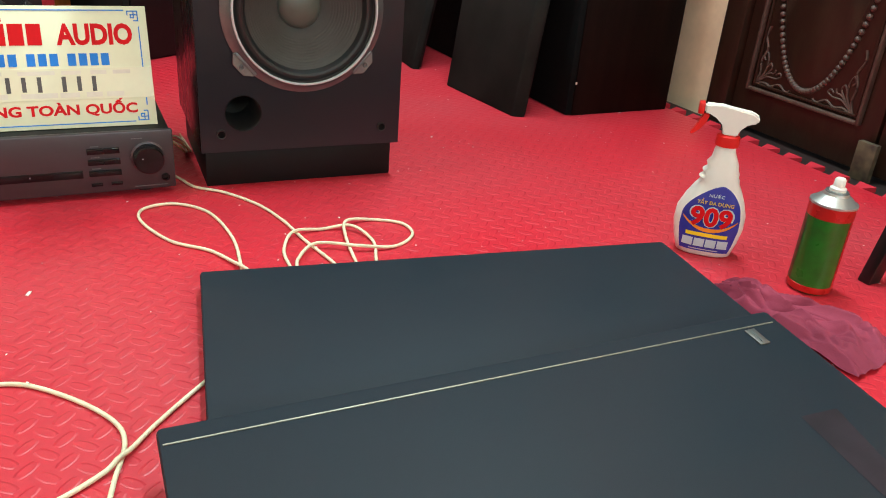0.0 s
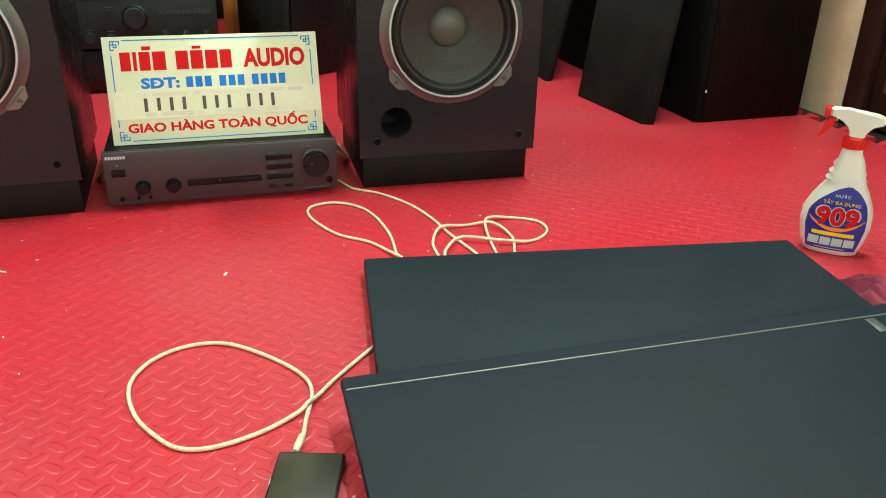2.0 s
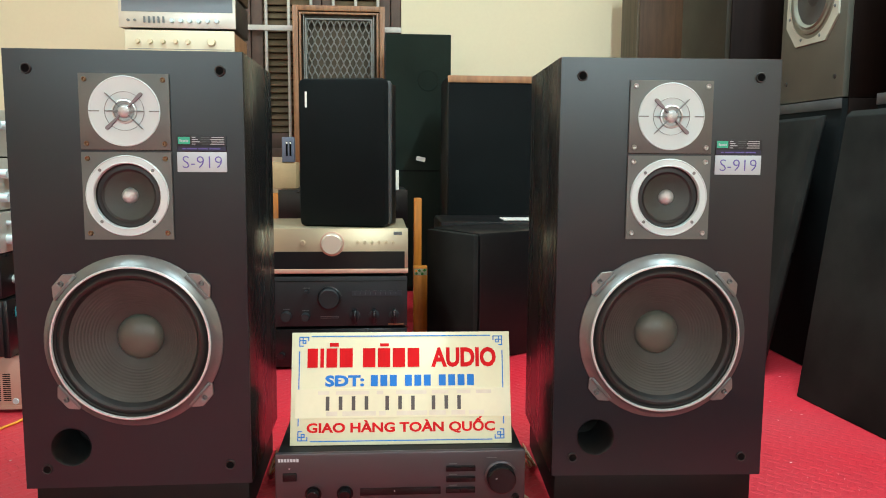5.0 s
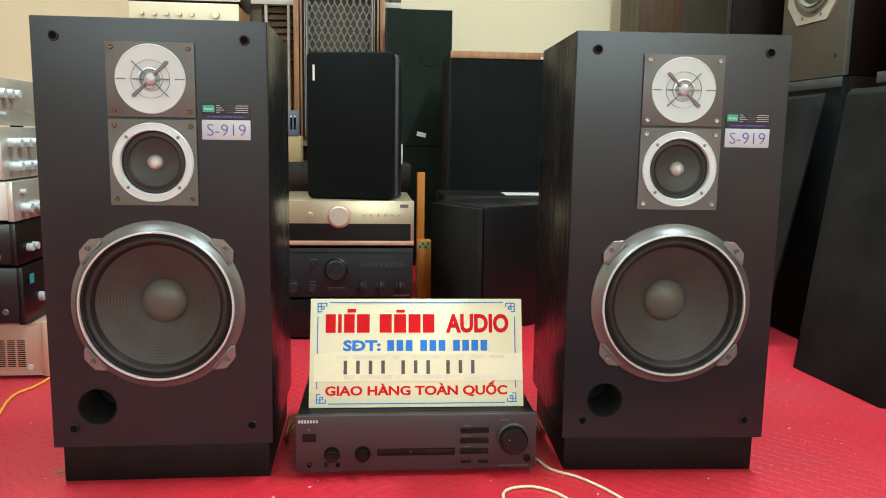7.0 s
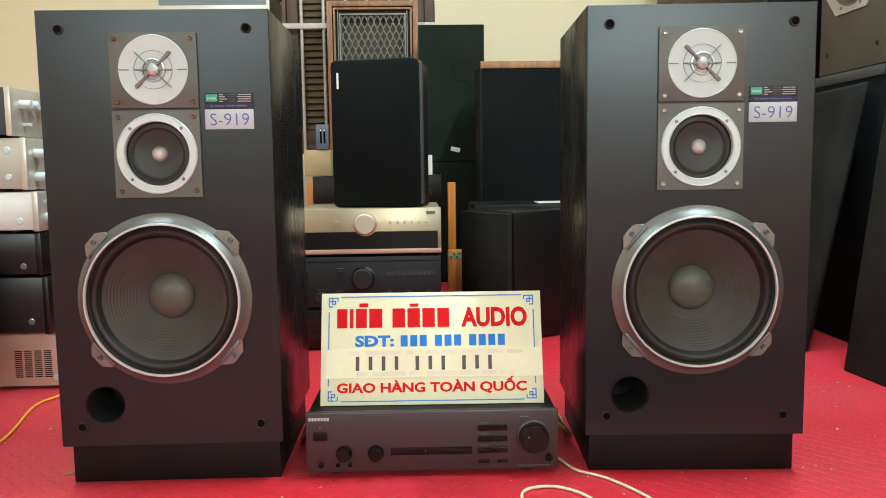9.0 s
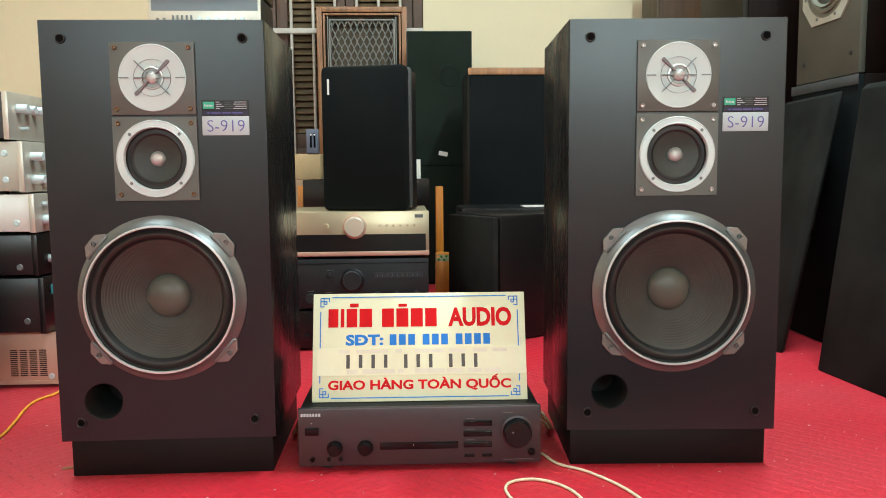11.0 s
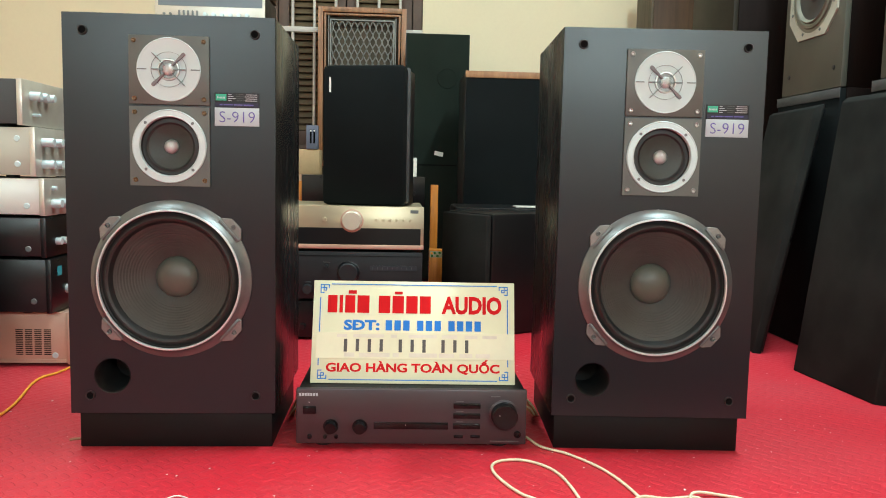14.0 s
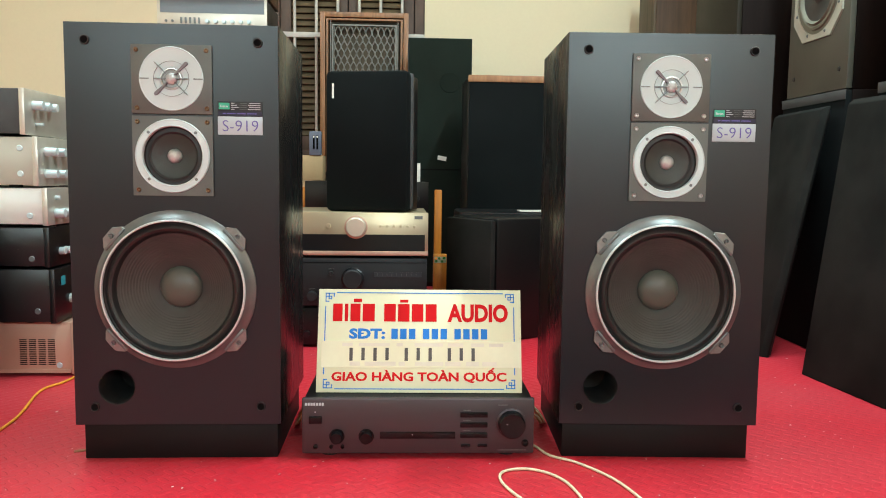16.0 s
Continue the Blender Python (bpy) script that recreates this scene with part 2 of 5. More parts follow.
ROSE = mat("rose_copper_case", (0.58, 0.37, 0.275), 0.45, 0.2, 0.08, 5, 300, 0.05)
BRONZE = mat("dark_bronze_case", (0.115, 0.060, 0.042), 0.3, 0.55, 0.2, 8, 200, 0.05)
DIAL = mat("blue_grey_dial_glass", (0.15, 0.17, 0.19), 0.3, 0.2, 0.1, 6, 100, 0)
WALNUT = mat("walnut_veneer", (0.30, 0.135, 0.055), 0.42, 0, 0.35, 8, 60, 0.08, stretch=(8, 8, 0.7))
ORANGEWOOD = mat("orange_varnished_wood", (0.56, 0.19, 0.025), 0.35, 0, 0.3, 8, 50, 0.06, stretch=(8, 8, 0.8))
DARKWOOD = mat("dark_rosewood", (0.0075, 0.0030, 0.0020), 0.6, 0, 0.4, 6, 45, 0.08, stretch=(7, 7, 0.6), spec=0.1)
BROWNWOOD = mat("brown_wood_veneer", (0.058, 0.027, 0.011), 0.55, 0, 0.3, 6, 45, 0.08, stretch=(7, 7, 0.6), spec=0.25)
TAUPE = mat("taupe_side_veneer", (0.085, 0.062, 0.038), 0.55, 0, 0.25, 6, 60, 0.06, stretch=(7, 7, 0.6), spec=0.3)
GREYBROWN = mat("grey_brown_laminate", (0.017, 0.0125, 0.0075), 0.55, 0, 0.15, 5, 60, 0.06, spec=0.2)
DOORWOOD = mat("carved_door_varnish", (0.027, 0.0105, 0.0075), 0.33, 0, 0.35, 16, 60, 0.12, stretch=(2.5, 2.5, 0.8), second=(0.050, 0.030, 0.017), stain=0.45, spec=0.3)
DUSTYWOOD = mat("dusty_carving", (0.08625, 0.051, 0.039), 0.55, 0, 0.3, 40, 200, 0.2, second=(0.06, 0.02, 0.015), stain=0.9)
GREYBAFFLE = mat("olive_grey_baffle", (0.088, 0.086, 0.066), 0.6, 0, 0.14, 6, 260, 0.1)
LATTICE = mat("grey_lattice_metal", (0.21, 0.205, 0.185), 0.45, 0.5, 0.1, 20, 200, 0.05)
SHUTTER = mat("brown_shutter_paint", (0.09775, 0.0578, 0.0408), 0.6, 0, 0.25, 9, 90, 0.1)
SLAT = mat("ochre_shutter_slat", (0.14, 0.098, 0.0525), 0.65, 0, 0.3, 7, 90, 0.15)
WHITEBAR = mat("white_painted_steel", (0.58, 0.56, 0.51), 0.45, 0, 0.08, 12, 150, 0.05)
CORD = mat("cream_braided_cord", (0.76, 0.68, 0.47), 0.65, 0, 0.15, 60, 500, 0.35)
YELLOWCORD = mat("yellow_cord", (0.78, 0.36, 0.03), 0.5, 0, 0.12, 60, 400, 0.1)
COPPER = mat("copper_wire", (0.55, 0.25, 0.10), 0.4, 0.5, 0.2, 60, 400, 0.1)
WHITEPL = mat("white_plastic", (0.78, 0.745, 0.68), 0.32, 0, 0.04, 16, 200, 0.02)
REDPL = mat("red_plastic", (0.70, 0.015, 0.012), 0.32, 0, 0.06, 16, 200, 0.02)
BLUELABEL = mat("blue_bottle_label", (0.03, 0.035, 0.30), 0.3, 0, 0.06, 16, 200, 0)
YELLOWINK = mat("yellow_ink", (0.88, 0.60, 0.02), 0.4, 0, 0.05, 16, 200, 0)
ORANGEINK = mat("orange_ink", (0.86, 0.26, 0.02), 0.4, 0, 0.05, 16, 200, 0)
CANGREEN = mat("green_can_print", (0.015, 0.125, 0.014), 0.3, 0.1, 0.35, 30, 140, 0.02, second=(0.035, 0.07, 0.01), stain=0.6)
CANRED = mat("red_can_print", (0.5, 0.014, 0.012), 0.28, 0.2, 0.1, 20, 140, 0.02)
RAG = mat("crimson_cloth", (0.27, 0.042, 0.075), 0.9, 0, 0.25, 9, 500, 0.4, spec=0.2)
SCREEN = mat("phone_glass", (0.040, 0.038, 0.025), 0.3, 0, 0.1, 10, 100, 0, coat=0.4)
CRUMB = mat("white_crumb", (0.80, 0.74, 0.66), 0.7, 0, 0.1, 60, 300, 0.1)
REDPATCH = mat("reddish_patch_on_cloth", (0.0225, 0.0160, 0.0225), 0.62, 0, 0.3, 20, 700, 0.2, bump_far=0.0006, spec=0.2)
LEAFPRINT = mat("pale_leaf_print", (0.20, 0.22, 0.11), 0.5, 0, 0.4, 120, 400, 0.02, second=(0.50, 0.46, 0.36), stain=0.9)
CARDBOARD = mat("tan_cardboard", (0.42, 0.29, 0.15), 0.8, 0, 0.15, 8, 120, 0.1)
TUBEGLOW = glow("tube_glow", (1.0, 0.95, 0.85), 4.0)


# ---- mesh tools ----
def box(bm, x0, y0, z0, x1, y1, z1, bev=0.0, m=None):
    """A box with chamfered edges, added to bm."""
    g = bmesh.ops.create_cube(bm, size=1.0)
    vs = g["verts"]
    bmesh.ops.transform(bm, matrix=Matrix.LocRotScale(((x0 + x1) / 2, (y0 + y1) / 2, (z0 + z1) / 2), None,
                        (abs(x1 - x0), abs(y1 - y0), abs(z1 - z0))), verts=vs)
    if bev:
        es = list({e for v in vs for e in v.link_edges})
        r = bmesh.ops.bevel(bm, geom=es, offset=bev, segments=2, affect="EDGES", profile=0.5)
        vs = list({v for f in r["faces"] for v in f.verts} | {v for v in vs if v.is_valid})
    if m is not None:
        bmesh.ops.transform(bm, matrix=m, verts=vs)
    return vs


def boxes(*args, bev=0.0):
    bm = bmesh.new()
    for a in args:
        box(bm, *a, bev=bev)
    return bm


def lathe(profile, seg=48, m=None, bm=None):
    """Turns (radius, height) round the z axis."""
    bm = bm or bmesh.new()
    rings = []
    for r, h in profile:
        if r < 1e-6:
            rings.append([bm.verts.new((0, 0, h))])
        else:
            rings.append([bm.verts.new((r * math.cos(2 * math.pi * k / seg), r * math.sin(2 * math.pi * k / seg), h)) for k in range(seg)])
    for a, b in zip(rings, rings[1:]):
        for k in range(seg):
            q = [a[k % len(a)], a[(k + 1) % len(a)], b[(k + 1) % len(b)], b[k % len(b)]]
            q = list(dict.fromkeys(q))
            if len(q) > 2:
                bm.faces.new(q)
    if m is not None:
        bmesh.ops.transform(bm, matrix=m, verts=[v for r in rings for v in r])
    return bm


OUT = pose(0, 0, 0, 90, 0, 0)      # turns the z axis to -y, out of a front panel
OUT_X = pose(0, 0, 0, 0, 90, 0)    # turns the z axis to +x
OUT_MX = pose(0, 0, 0, 0, -90, 0)  # turns the z axis to -x


def smooth_line(pts, n=8, closed=False):
    P = [Vector(p) for p in pts]
    res = []
    cnt = len(P) if closed else len(P) - 1
    for i in range(cnt):
        if closed:
            a, b, c, d = P[i - 1], P[i], P[(i + 1) % len(P)], P[(i + 2) % len(P)]
        else:
            a, b, c, d = P[max(i - 1, 0)], P[i], P[i + 1], P[min(i + 2, len(P) - 1)]
        for k in range(n):
            t = k / n
            res.append(0.5 * (2 * b + (c - a) * t + (2 * a - 5 * b + 4 * c - d) * t * t + (3 * b - a - 3 * c + d) * t ** 3))
    if not closed:
        res.append(P[-1])
    return res


def tube(pts, r, seg=8, closed=False, bm=None):
    bm = bm or bmesh.new()
    rings = []
    n = len(pts)
    up = Vector((0, 0, 1))
    for i, p in enumerate(pts):
        a = pts[i - 1] if (i or closed) else p
        b = pts[(i + 1) % n] if (i < n - 1 or closed) else p
        d = (Vector(b) - Vector(a)).normalized()
        s = d.cross(up)
        if s.length < 0.05:
            s = d.cross(Vector((0, 1, 0)))
        s.normalize()
        u = s.cross(d)
        rings.append([bm.verts.new(Vector(p) + r * (math.cos(2 * math.pi * k / seg) * s + math.sin(2 * math.pi * k / seg) * u)) for k in range(seg)])
    pairs = list(zip(rings, rings[1:])) + ([(rings[-1], rings[0])] if closed else [])
    for a, b in pairs:
        for k in range(seg):
            bm.faces.new((a[k], a[(k + 1) % seg], b[(k + 1) % seg], b[k]))
    if not closed:
        bm.faces.new(rings[0])
        bm.faces.new(rings[-1][::-1])
    return bm


def holed_plate(outer, holes, depth=0.0):
    """A plate in the xz plane at y = 0 with round holes (x, z, radius)."""
    bm = bmesh.new()
    es = []

    def loop(pts):
        vs = [bm.verts.new((x, 0, z)) for x, z in pts]
        for k in range(len(vs)):
            es.append(bm.edges.new((vs[k], vs[(k + 1) % len(vs)])))
    loop(outer)
    for x, z, r in holes:
        loop([(x + r * math.cos(2 * math.pi * k / 40), z + r * math.sin(2 * math.pi * k / 40)) for k in range(40)])
    bmesh.ops.triangle_fill(bm, use_beauty=True, use_dissolve=False, edges=es, normal=(0, -1, 0))
    if depth:
        r = bmesh.ops.extrude_face_region(bm, geom=list(bm.faces))
        bmesh.ops.translate(bm, vec=(0, depth, 0), verts=[v for v in r["geom"] if isinstance(v, bmesh.types.BMVert)])
    return bm


def prism(pts, y0, y1):
    """A flat shape given in x and z, from y0 to y1."""
    bm = bmesh.new()
    a = [bm.verts.new((x, y0, z)) for x, z in pts]
    b = [bm.verts.new((x, y1, z)) for x, z in pts]
    bm.faces.new(a)
    bm.faces.new(b[::-1])
    for k in range(len(pts)):
        j = (k + 1) % len(pts)
        bm.faces.new((a[k], b[k], b[j], a[j]))
    return bm


def finish(name, bm, material, smooth=35):
    bmesh.ops.recalc_face_normals(bm, faces=list(bm.faces))
    me = bpy.data.meshes.new(name)
    if smooth:
        lim = radians(smooth)
        for f in bm.faces:
            f.smooth = True
        for e in bm.edges:
            if len(e.link_faces) == 2 and e.calc_face_angle(0) > lim:
                e.smooth = False
    bm.to_mesh(me)
    bm.free()
    me.materials.append(material)
    return me


def part(name, bm, material, parent, label="", m=None, smooth=35):
    ob = new(name, finish(name, bm, material, smooth) if isinstance(bm, bmesh.types.BMesh) else bm)
    ob.parent = parent
    if m is not None:
        ob.matrix_basis = m
    if label:
        ob["label"] = label
    return ob


def thing(name, m, label, category, group="", kind=""):
    ob = new(name)
    ob.empty_display_size = 0.05
    ob.matrix_basis = m
    return tagged(ob, label, category, group, kind)


def single(name, bm, material, label, category, kind="", m=None, group="", smooth=35):
    ob = new(name, finish(name, bm, material, smooth))
    if m is not None:
        ob.matrix_basis = m
    return tagged(ob, label, category, group, kind)


def lettering(text, width, height, material, weight=0.0):
    """A mesh of raised letters, centred, in the xz plane, facing -y."""
    cu = bpy.data.curves.new("lettering", "FONT")
    cu.body, cu.extrude, cu.offset, cu.resolution_u = text, 0.01, weight, 3
    tmp = bpy.data.objects.new("lettering", cu)
    scene.collection.objects.link(tmp)
    bpy.context.view_layer.update()
    me = bpy.data.meshes.new_from_object(tmp.evaluated_get(bpy.context.evaluated_depsgraph_get()))
    bpy.data.objects.remove(tmp)
    bpy.data.curves.remove(cu)
    co = np.array([v.co for v in me.vertices])
    lo, hi = co.min(0), co.max(0)
    for v in me.vertices:
        x = ((v.co.x - lo[0]) / (hi[0] - lo[0]) - 0.5) * width
        z = ((v.co.y - lo[1]) / (hi[1] - lo[1]) - 0.5) * height
        v.co = (x, -v.co.z * 0.03, z)
    me.materials.clear()
    me.materials.append(material)
    return me


# ---- the room ----
WALL_Y, WALL_X, LEFT_X, REAR_Y, TOP = 4.45, 1.69, -2.6, -2.4, 2.95
WIN = (-0.775, 0.085, 0.62, 2.15)      # the window's opening in the far wall: x0, x1, z0, z1
DOOR = (0.72, 1.62, 2.05)            # the door's opening in the right wall: y0, y1, top

floor = single("floor", boxes((LEFT_X - 0.1, REAR_Y - 0.1, -0.10, WALL_X + 0.3, WALL_Y + 0.1, -0.012)), SUBFLOOR,
               "dark tiled floor under the foam mat", "floor", "structure")
bm = bmesh.new()
box(bm, LEFT_X + 0.02, REAR_Y + 0.02, -0.012, 1.600, WALL_Y - 0.01, 0.0)
mat_ob = single("floor_mat", bm, FOAM, "red foam floor mat with pressed tread pattern and crumbs", "floor mat", "structure")
tab = prism([(0, -0.0085), (0.034, -0.0205), (0.034, 0.0205), (0, 0.0085)], -0.012, -0.0005)
bmesh.ops.transform(tab, matrix=pose(0, 0, 0, -90, 0, 0), verts=tab.verts)
tab_me = finish("mat_tab", tab, FOAM_EDGE)
for k in range(34):
    y = 0.30 + 0.068 * k
    if y < 2.2:
        t = part("mat_tab", tab_me, FOAM_EDGE, mat_ob)
        t.matrix_basis = pose(1.6005, y, -0.0125, 0, 0, 0) @ pose(0, 0, 0, 0, -5, 0)

wn = boxes((LEFT_X - 0.1, WALL_Y, -0.1, WIN[0], WALL_Y + 0.22, TOP), (WIN[1], WALL_Y, -0.1, WALL_X + 0.22, WALL_Y + 0.22, TOP),
           (WIN[0], WALL_Y, -0.1, WIN[1], WALL_Y + 0.22, WIN[2]), (WIN[0], WALL_Y, WIN[3], WIN[1], WALL_Y + 0.22, TOP))
single("wall_north", wn, CREAM, "cream painted wall behind the speakers", "wall", "structure")
we = boxes((WALL_X, DOOR[1], -0.1, WALL_X + 0.2, WALL_Y, TOP), (WALL_X, REAR_Y - 0.1, -0.1, WALL_X + 0.2, DOOR[0], TOP),
           (WALL_X, DOOR[0], DOOR[2], WALL_X + 0.2, DOOR[1], TOP))
single("wall_east", we, PLASTER, "stained cream plaster wall beside the door", "wall", "structure")
single("wall_west", boxes((LEFT_X - 0.12, REAR_Y - 0.1, -0.1, LEFT_X, WALL_Y, TOP)), CREAM, "plain cream wall", "wall", "structure")
single("wall_south", boxes((LEFT_X, REAR_Y - 0.12, -0.1, WALL_X, REAR_Y, TOP)), CREAM, "plain cream wall", "wall", "structure")
single("ceiling", boxes((LEFT_X - 0.12, REAR_Y - 0.12, TOP, WALL_X + 0.22, WALL_Y + 0.22, TOP + 0.1)), CEIL, "plain white ceiling", "ceiling", "structure")
for tx, ty, tr in TUBES:
    e = thing("ceiling_light", pose(tx, ty, TOP, 0, 0, tr), "white ceiling tube lamp, lit", "ceiling light", "ceiling lights")
    part("housing", boxes((-0.62, -0.035, -0.05, 0.62, 0.035, 0), bev=0.006), WHITEPL, e)
    tb = lathe([(0, -0.6), (0.013, -0.6), (0.013, 0.6), (0, 0.6)], 16, pose(0, 0, -0.068, 0, 90, 0))
    part("tube", tb, TUBEGLOW, e)


# tube bodies for the added rear fill lamps, never in view
for tx, tz in REAR_FILLS:
    e = thing("rear_fill_lamp", pose(tx, REAR_Y, tz), "unseen fill lamp added on the rear wall, lit", "wall light", "wall lights")
    part("housing", boxes((-0.62, 0, -0.035, 0.62, 0.05, 0.035), bev=0.006), WHITEPL, e)
    part("tube", lathe([(0, -0.6), (0.013, -0.6), (0.013, 0.6), (0, 0.6)], 16, pose(0, 0.07, 0, 0, 90, 0)), TUBEGLOW, e)


def window():
    x0, x1, z0, z1 = WIN
    w = thing("window_1", pose(0, WALL_Y, 0), "brown louvred shutters behind white steel window bars", "window", kind="structure")
    fr = boxes((x0, 0.02, z0, x0 + 0.05, 0.12, z1), (x1 - 0.055, 0.02, z0, x1, 0.12, z1), (x0 + 0.05, 0.02, z1 - 0.05, x1 - 0.055, 0.12, z1),
               (x0 + 0.05, 0.02, z0, x1 - 0.055, 0.12, z0 + 0.05), bev=0.003)
    part("window_frame", fr, SHUTTER, w)
    mid = (x0 + x1) / 2
    slat = boxes((-0.115, -0.019, -0.003, 0.115, 0.019, 0.003))
    slat_me = finish("slat", slat, SLAT)
    for a, b in ((x0 + 0.053, mid - 0.003), (mid + 0.003, x1 - 0.058)):
        leaf = boxes((a, 0.04, z0 + 0.05, a + 0.06, 0.08, z1 - 0.05), (b - 0.06, 0.04, z0 + 0.05, b, 0.08, z1 - 0.05),
                     (a + 0.06, 0.04, z0 + 0.05, b - 0.06, 0.08, z0 + 0.13), (a + 0.06, 0.04, z1 - 0.13, b - 0.06, 0.08, z1 - 0.05), bev=0.002)
        sh = part("shutter", leaf, SHUTTER, w)
        half = (b - a) / 2 - 0.06
        z = z0 + 0.15
        while z < z1 - 0.14:
            s = part("slat", slat_me, SLAT, sh)
            s.matrix_basis = pose((a + b) / 2, 0.062, z, 55, 0, 0) @ Matrix.Diagonal((half / 0.115, 1, 1, 1))
            z += 0.036
    part("backing", boxes((x0 + 0.02, 0.13, z0 + 0.02, x1 - 0.02, 0.14, z1 - 0.02)), HOLE, w)
    for k in range(6):
        x = -0.639 + 0.1195 * k
        part("window_bar", lathe([(0, z0), (0.0085, z0), (0.0085, z1), (0, z1)], 12, pose(x, 0.008, 0)), WHITEBAR, w)
    for z in (1.308, 1.95):
        part("cross_bar", boxes((x0, -0.006, z - 0.014, x1, -0.001, z + 0.014), bev=0.001), WHITEBAR, w)


window()


def carved_door():
    y0, y1, top = DOOR
    d = thing("door_1", pose(WALL_X, 0, 0), "dark varnished carved wooden door with oval panel, dusty", "door", kind="structure")
    X = 0.0
    part("door_frame", boxes((X - 0.012, y1 - 0.07, -0.012, X + 0.12, y1, top), (X - 0.012, y0, -0.012, X + 0.12, y0 + 0.07, top), (X - 0.012, y0 + 0.07, top - 0.07, X + 0.12, y1 - 0.07, top), bev=0.004), DOORWOOD, d)
    ym = 1.105
    for n, (a, b) in enumerate(((ym + 0.004, y1 - 0.072), (y0 + 0.072, ym - 0.004))):
        leaf = part("door_leaf", boxes((X + 0.012, a, 0.0, X + 0.05, b, top - 0.075), bev=0.002), DOORWOOD, d)
        m0, m1 = (a + 0.045, b - 0.045)
        zs = (0.10, 1.05)
        fr = boxes((X - 0.004, m0, zs[0], X + 0.0115, m0 + 0.009, zs[1]), (X - 0.004, m1 - 0.009, zs[0], X + 0.0115, m1, zs[1]),
                   (X - 0.004, m0 + 0.009, zs[0], X + 0.0115, m1 - 0.009, zs[0] + 0.009), (X - 0.004, m0 + 0.009, zs[1] - 0.009, X + 0.0115, m1 - 0.009, zs[1]), bev=0.003)
        part("panel_moulding", fr, DUSTYWOOD, leaf)
        q0, q1, g0, g1 = m0 + 0.015, m1 - 0.015, zs[0] + 0.015, zs[1] - 0.015
        fr = boxes((X + 0.004, q0, g0, X + 0.0115, q0 + 0.006, g1), (X + 0.004, q1 - 0.006, g0, X + 0.0115, q1, g1),
                   (X + 0.004, q0 + 0.006, g0, X + 0.0115, q1 - 0.006, g0 + 0.006), (X + 0.004, q0 + 0.006, g1 - 0.006, X + 0.0115, q1 - 0.006, g1), bev=0.002)
        part("inner_moulding", fr, DOORWOOD, leaf)
        cy, cz, ry, rz = (m0 + m1) / 2 + (0.008 if n == 0 else 0), 0.56, (m1 - m0) / 2 - 0.030, 0.425
        bd = bmesh.new()
        for k in range(124):
            t = 2 * math.pi * k / 124
            bmesh.ops.create_icosphere(bd, subdivisions=2, radius=0.0076, matrix=pose(X + 0.0105, cy + ry * math.cos(t), cz + rz * math.sin(t)))
        part("bead_oval", bd, DUSTYWOOD, leaf, "beaded oval carving, dusty")
        ov = lathe([(0, 0.006), (0.92, 0.006), (0.965, 0.0)], 64, pose(X + 0.0118, cy, cz, 0, -90, 0) @ Matrix.Diagonal((rz, ry, 1, 1)))
        part("oval_panel", ov, DOORWOOD, leaf)
        for sy in (-1, 1):
            for sz in (-1, 1):
                cb = bmesh.new()
                by, bz = cy + sy * ((m1 - m0) / 2 - 0.022), cz + sz * 0.445
                for pts, rad in (([(0.0, 0.0), (0.012, 0.030), (0.008, 0.065), (0.018, 0.095), (0.006, 0.125), (0.012, 0.150)], 0.0030),
                                 ([(0.0, 0.0), (0.030, 0.010), (0.055, 0.006), (0.080, 0.016), (0.104, 0.004), (0.118, 0.010)], 0.0030),
                                 ([(0.004, 0.004), (0.026, 0.036), (0.030, 0.066), (0.022, 0.086), (0.014, 0.076), (0.020, 0.066)], 0.0026),
                                 ([(0.004, 0.004), (0.036, 0.026), (0.064, 0.028), (0.080, 0.036), (0.074, 0.044), (0.064, 0.038)], 0.0026),
                                 ([(0.010, 0.010), (0.032, 0.032), (0.046, 0.050), (0.040, 0.062), (0.032, 0.052)], 0.0024),
                                 ([(0.010, 0.010), (0.040, 0.036), (0.056, 0.040), (0.060, 0.050)], 0.0022)):
                    tube(smooth_line([(X + 0.0112, by - sy * p, bz - sz * q) for p, q in pts], 8), rad, 8, bm=cb)
                part("corner_carving", cb, DUSTYWOOD, leaf)
    part("worn_block", boxes((X - 0.022, 1.078, -0.012, X - 0.006, 1.128, 0.078), bev=0.003), BAREWOOD, d, "scuffed bare wood block")


carved_door()


